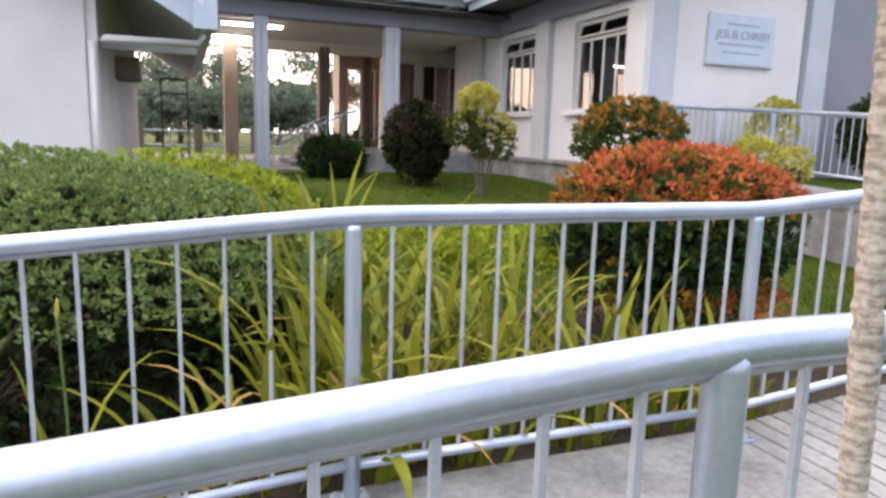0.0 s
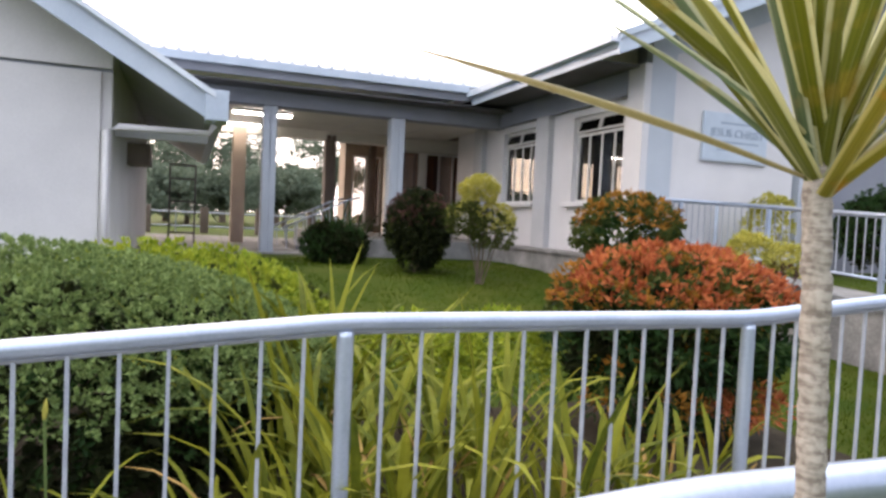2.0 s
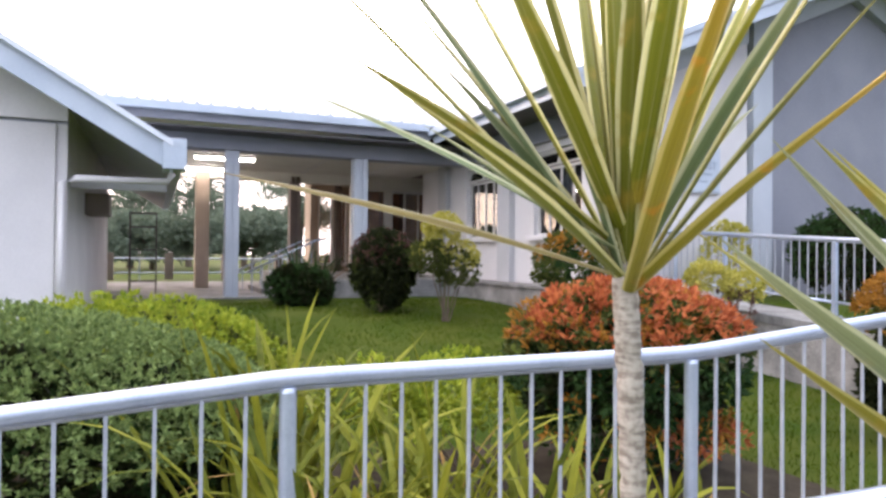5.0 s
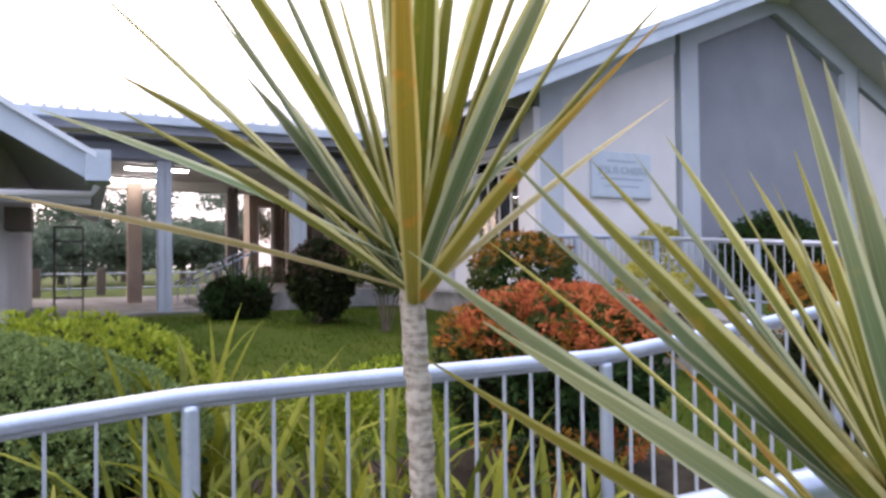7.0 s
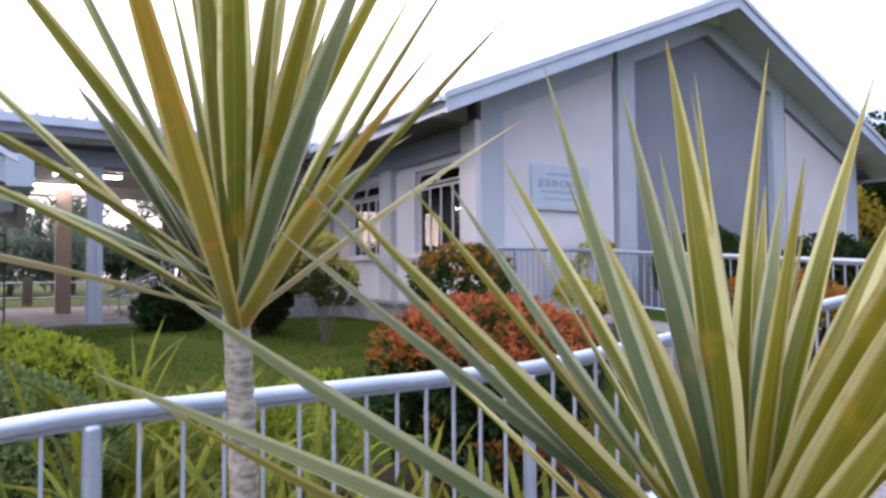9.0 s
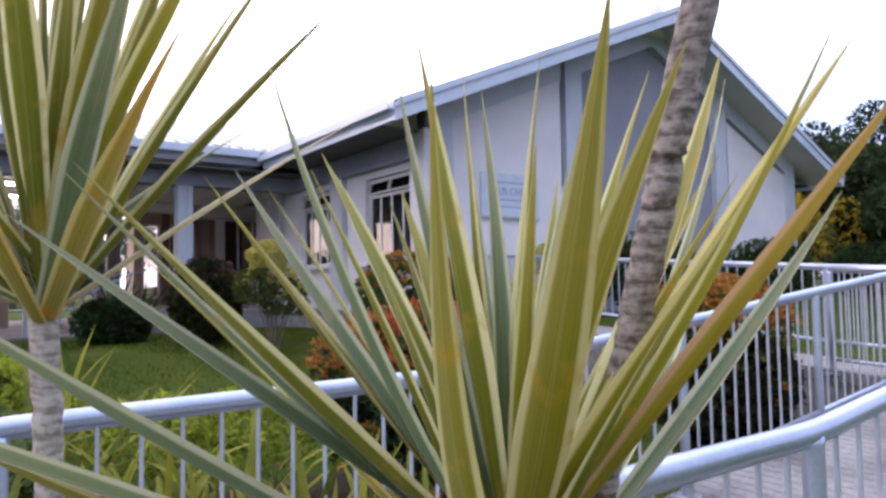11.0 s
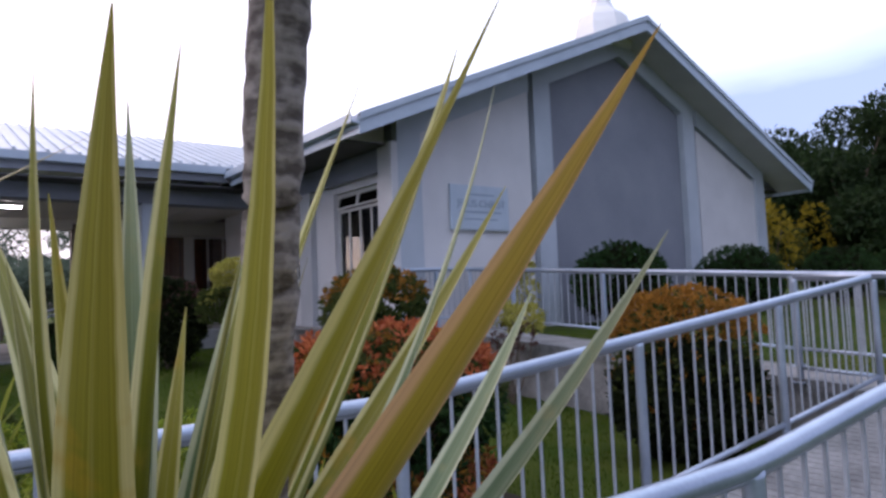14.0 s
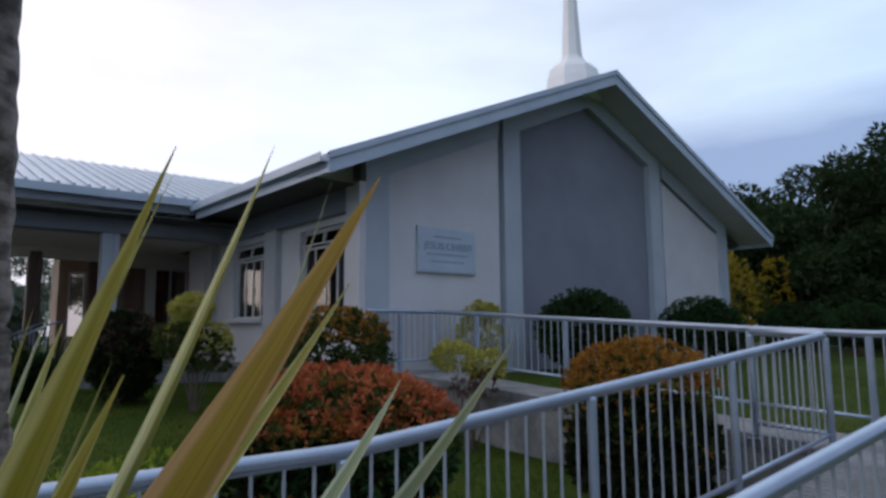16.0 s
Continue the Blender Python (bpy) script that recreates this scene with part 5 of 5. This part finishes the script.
def high_leaf(tip, width, kind):
    count1[0] += 1
    foot_z = 1.515 + 0.0022 * count1[0]
    v = Vector(tip)
    foot = Vector((*C1, foot_z))
    sag = 0.014 * max(0.0, 1 - (v.z - foot_z) / 0.35)
    sword_leaf(plant1, C1, tip, foot.lerp(v, 0.5) + Vector((0, 0, sag)), foot_z, width, KINDS[kind], 300 + count1[0])


high_leaf((-6.611, -8.963, 1.745), 0.0186, 1)
high_leaf((-6.431, -8.933, 1.694), 0.0228, 1)
high_leaf((-6.296, -8.774, 1.853), 0.0216, 0)
high_leaf((-6.254, -8.772, 1.800), 0.0204, 0)
high_leaf((-6.188, -8.705, 1.723), 0.0102, 2)
high_leaf((-6.733, -8.595, 1.796), 0.0216, 0)
high_leaf((-6.711, -8.760, 1.651), 0.0204, 0)
high_leaf((-6.802, -8.602, 1.613), 0.0074, 2)
high_leaf((-6.584, -8.519, 1.748), 0.0216, 3)
high_leaf((-6.615, -8.569, 1.669), 0.0204, 3)
high_leaf((-6.603, -8.474, 1.823), 0.0228, 0)
high_leaf((-6.604, -8.553, 1.865), 0.0228, 0)
high_leaf((-6.589, -8.659, 1.893), 0.0240, 0)
high_leaf((-6.432, -8.538, 1.881), 0.0240, 0)
high_leaf((-6.427, -8.821, 1.881), 0.0252, 4)
high_leaf((-6.396, -8.588, 1.891), 0.0240, 0)
high_leaf((-6.745, -8.700, 1.655), 0.0168, 3)
high_leaf((-6.700, -8.640, 1.700), 0.0204, 0)
high_leaf((-6.360, -8.600, 1.820), 0.0192, 0)
high_leaf((-6.300, -8.660, 1.700), 0.0168, 3)
high_leaf((-6.520, -8.830, 1.890), 0.0252, 0)
high_leaf((-6.660, -8.760, 1.780), 0.0216, 0)
high_leaf((-6.360, -8.800, 1.860), 0.0228, 4)
rng1 = np.random.default_rng(21)
for i in range(16):
    fan_leaf(plant1, C1, i * 137.5 + rng1.normal() * 9, 88 - 32 * (1 - i / 16) ** 1.2 + rng1.normal() * 4, rng1.uniform(0.30, 0.41), 1.525 + 0.0025 * i,
             rng1.uniform(0.019, 0.025), rng1.uniform(0.0, 0.02), KINDS[rng1.choice([0, 0, 0, 3])], 340 + i)

# second plant: shorter, its crown at chest height close to the path
C2 = (-6.224, -8.954)
plant2 = thing("dragon_plant", "low dragon plant with narrow variegated sword leaves edged in cream", "plant", at=(-6.20, -8.935, 0.0), group="dragon plants")
part("stem", cane([(0, 0, -0.05), (-0.008, -0.006, 0.5), (-0.018, -0.015, 0.9), (-0.024, -0.019, 1.36)], 0.0115, 0.020, 6), M["cane"], plant2, "ringed pale cane", smooth=True)
count2 = [0]


def low_leaf(tip, bend, foot_z, width, kind):
    count2[0] += 1
    sword_leaf(plant2, C2, tip, bend, foot_z, width, KINDS[kind], 400 + count2[0])


low_leaf((-6.108, -9.174, 1.669), (-6.164, -9.067, 1.490), 1.344, 0.0370, 5)
low_leaf((-6.163, -9.160, 1.672), (-6.194, -9.051, 1.499), 1.358, 0.0390, 4)
low_leaf((-5.912, -9.041, 1.621), (-5.988, -8.967, 1.449), 1.308, 0.0220, 3)
low_leaf((-6.245, -9.186, 1.653), (-6.203, -9.077, 1.489), 1.355, 0.0173, 4)
low_leaf((-6.072, -9.030, 1.717), (-6.136, -9.019, 1.515), 1.350, 0.0370, 0)
low_leaf((-5.993, -8.976, 1.654), (-6.067, -8.935, 1.512), 1.370, 0.0163, 4)
low_leaf((-6.023, -9.003, 1.710), (-6.085, -9.005, 1.505), 1.338, 0.0150, 3)
low_leaf((-5.896, -8.900, 1.587), (-6.036, -8.940, 1.431), 1.303, 0.0230, 3)
low_leaf((-6.259, -9.126, 1.658), (-6.255, -9.035, 1.494), 1.360, 0.0290, 4)
low_leaf((-6.195, -8.966, 1.715), (-6.210, -8.954, 1.522), 1.365, 0.0283, 0)
low_leaf((-6.363, -9.168, 1.643), (-6.295, -9.068, 1.475), 1.338, 0.0310, 4)
low_leaf((-6.306, -8.971, 1.700), (-6.277, -8.979, 1.513), 1.361, 0.0290, 0)
low_leaf((-6.286, -8.918, 1.687), (-6.286, -8.959, 1.514), 1.370, 0.0265, 3)
low_leaf((-6.256, -8.953, 1.692), (-6.266, -8.972, 1.515), 1.370, 0.0209, 0)
low_leaf((-6.208, -8.913, 1.696), (-6.211, -8.942, 1.514), 1.366, 0.0176, 3)
low_leaf((-6.402, -8.974, 1.667), (-6.362, -8.995, 1.491), 1.347, 0.0163, 3)
low_leaf((-6.270, -8.765, 1.664), (-6.221, -8.843, 1.494), 1.355, 0.0290, 0)
low_leaf((-6.212, -8.803, 1.631), (-6.219, -8.886, 1.484), 1.364, 0.0290, 4)
low_leaf((-6.370, -8.831, 1.631), (-6.303, -8.896, 1.478), 1.352, 0.0232, 3)
low_leaf((-6.383, -8.800, 1.630), (-6.316, -8.896, 1.482), 1.361, 0.0290, 4)
low_leaf((-6.482, -8.832, 1.625), (-6.354, -8.894, 1.468), 1.340, 0.0261, 3)
low_leaf((-6.475, -8.855, 1.623), (-6.362, -8.929, 1.472), 1.348, 0.0261, 0)
low_leaf((-6.566, -8.871, 1.561), (-6.406, -8.934, 1.427), 1.318, 0.0289, 3)
low_leaf((-6.512, -8.887, 1.589), (-6.356, -8.891, 1.462), 1.357, 0.0200, 3)
low_leaf((-6.580, -8.910, 1.513), (-6.418, -8.959, 1.395), 1.298, 0.0243, 4)
low_leaf((-6.453, -9.195, 1.589), (-6.361, -9.066, 1.441), 1.320, 0.0175, 4)
low_leaf((-6.315, -8.799, 1.487), (-6.265, -8.884, 1.391), 1.290, 0.0180, 1)
low_leaf((-6.410, -8.661, 1.589), (-6.308, -8.822, 1.448), 1.310, 0.0150, 4)
low_leaf((-6.606, -9.012, 1.536), (-6.396, -8.980, 1.418), 1.300, 0.0210, 3)
low_leaf((-6.109, -8.993, 1.704), (-6.172, -8.972, 1.527), 1.360, 0.0195, 0)
low_leaf((-6.152, -8.950, 1.637), (-6.192, -8.952, 1.486), 1.340, 0.0195, 3)
rng2 = np.random.default_rng(33)
for i in range(12):
    fan_leaf(plant2, C2, i * 137.5 + rng2.normal() * 8, rng2.uniform(55, 84), rng2.uniform(0.24, 0.33), 1.31 + 0.004 * i,
             rng2.uniform(0.014, 0.020), rng2.uniform(0.0, 0.01), KINDS[rng2.choice([0, 0, 3, 4])], 440 + i)

# third plant: leaning cane whose crown is above head height
plant3 = thing("dragon_plant", "leaning ringed cane of a tall dragon plant", "plant", at=(-6.054, -8.53, 0.0), group="dragon plants")
part("stem", cane([(0, 0, -0.05), (-0.052, -0.18, 0.6), (-0.113, -0.426, 1.3), (-0.165, -0.636, 1.9), (-0.222, -0.867, 2.56)], 0.0105, 0.012, 7), M["grey_cane"], plant3, "grey ringed leaning cane", smooth=True)
rng3 = np.random.default_rng(44)
for i in range(26):
    fan_leaf(plant3, (-6.276, -9.397), i * 137.5, 88 - 50 * (1 - i / 26), rng3.uniform(0.34, 0.42), 2.53 + 0.003 * i,
             rng3.uniform(0.016, 0.021), rng3.uniform(0.0, 0.03), KINDS[rng3.choice([0, 0, 0, 3])], 500 + i)


# ---- trees beyond ----
def tree(seed, x, y, h, spread, key="tree", leaf=0.30, n=9500, group="trees beyond the grounds", label="tall dark green leafy tree beyond the grounds"):
    rng = np.random.default_rng(seed)
    z0 = height(x, y)
    root = thing("tree", label, "tree", at=(x, y, z0), group=group)
    bm = bmesh.new()
    th = h * 0.5
    tube(bm, [(0, 0, -0.1), (rng.normal() * 0.1, rng.normal() * 0.1, th * 0.5), (rng.normal() * 0.2, rng.normal() * 0.2, th)], 0.05 + h * 0.022, 8, [1.3, 1.0, 0.75])
    blobs = []
    for i in range(11):
        a = rng.uniform(0, 2 * math.pi)
        r = spread * math.sqrt(rng.uniform(0.02, 1)) * 0.75
        zz = h * rng.uniform(0.36, 0.9)
        c = Vector((math.cos(a) * r, math.sin(a) * r, zz))
        blobs.append((c, spread * rng.uniform(0.32, 0.55)))
        s = Vector((0, 0, th * rng.uniform(0.4, 0.95)))
        tube(bm, [s, (s + c) / 2 + Vector((0, 0, 0.2)), c], 0.02 + h * 0.006, 5, [1, 0.7, 0.3])
    part("trunk", bm, M["trunk_bark"], root)
    vs, fs, cnt = [], [], 0
    for c, r in blobs:
        p, u = lumpy(rng, n // 11, c, (r, r, r * 0.75), lumps=10, lump=0.4, depth=0.6, low=-0.8)
        v, f = leaves(rng, p, u + rng.normal(size=u.shape) * 0.9, leaf, leaf * 0.45)
        vs.append(v)
        fs.append(f + cnt)
        cnt += len(v)
    quads("crown", np.concatenate(vs), np.concatenate(fs), LEAF[key], root)
    return root


for i, (x, y, h, s, key) in enumerate(((24, 6, 8.0, 3.2, "tree"), (23, 2, 8.6, 3.4, "tree"), (25, -1.5, 9.4, 3.4, "tree"), (22, -4.6, 7.2, 3.0, "tree"), (27, 10, 9.0, 3.4, "tree"),
                                       (29, -6, 10.5, 3.8, "plum"), (21, 4, 4.6, 2.4, "tree"), (20.5, -0.6, 4.4, 2.3, "tree"), (20, -7.2, 5.5, 2.8, "tree"), (31, 3, 11, 4, "tree"), (23, -3.5, 3.2, 2.6, "tree"), (23.5, 0.8, 3.2, 2.6, "tree"), (24, -7.5, 3.4, 2.8, "tree"), (24.5, 4, 3.4, 2.8, "tree"))):
    tree(600 + i, x, y, h * 0.94, s * 1.08, key)
# distant trees; their far leaves carry the haze as colour
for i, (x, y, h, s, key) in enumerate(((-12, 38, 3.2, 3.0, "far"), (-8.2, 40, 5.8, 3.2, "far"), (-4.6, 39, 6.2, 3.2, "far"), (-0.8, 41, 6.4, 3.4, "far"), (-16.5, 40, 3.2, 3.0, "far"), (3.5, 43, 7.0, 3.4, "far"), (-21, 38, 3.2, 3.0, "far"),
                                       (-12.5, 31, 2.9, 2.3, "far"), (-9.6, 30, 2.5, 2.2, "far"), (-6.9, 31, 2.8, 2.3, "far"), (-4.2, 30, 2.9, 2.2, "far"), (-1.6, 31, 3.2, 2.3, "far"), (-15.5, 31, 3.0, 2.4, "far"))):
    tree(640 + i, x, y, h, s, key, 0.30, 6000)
# unseen trees added beside and behind the ramp; they cover low sky
for i, (x, y, h, s) in enumerate(((-24, -2, 7, 3.0), (-26, -9, 7.5, 3.2), (-22, -18, 7, 3.2), (-10, -28, 8, 3.4), (2, -30, 8, 3.4), (14, -26, 8, 3.4))):
    tree(670 + i, x, y, h, s, "tree", 0.35, 1500, label="leafy tree added out of view around the grounds")
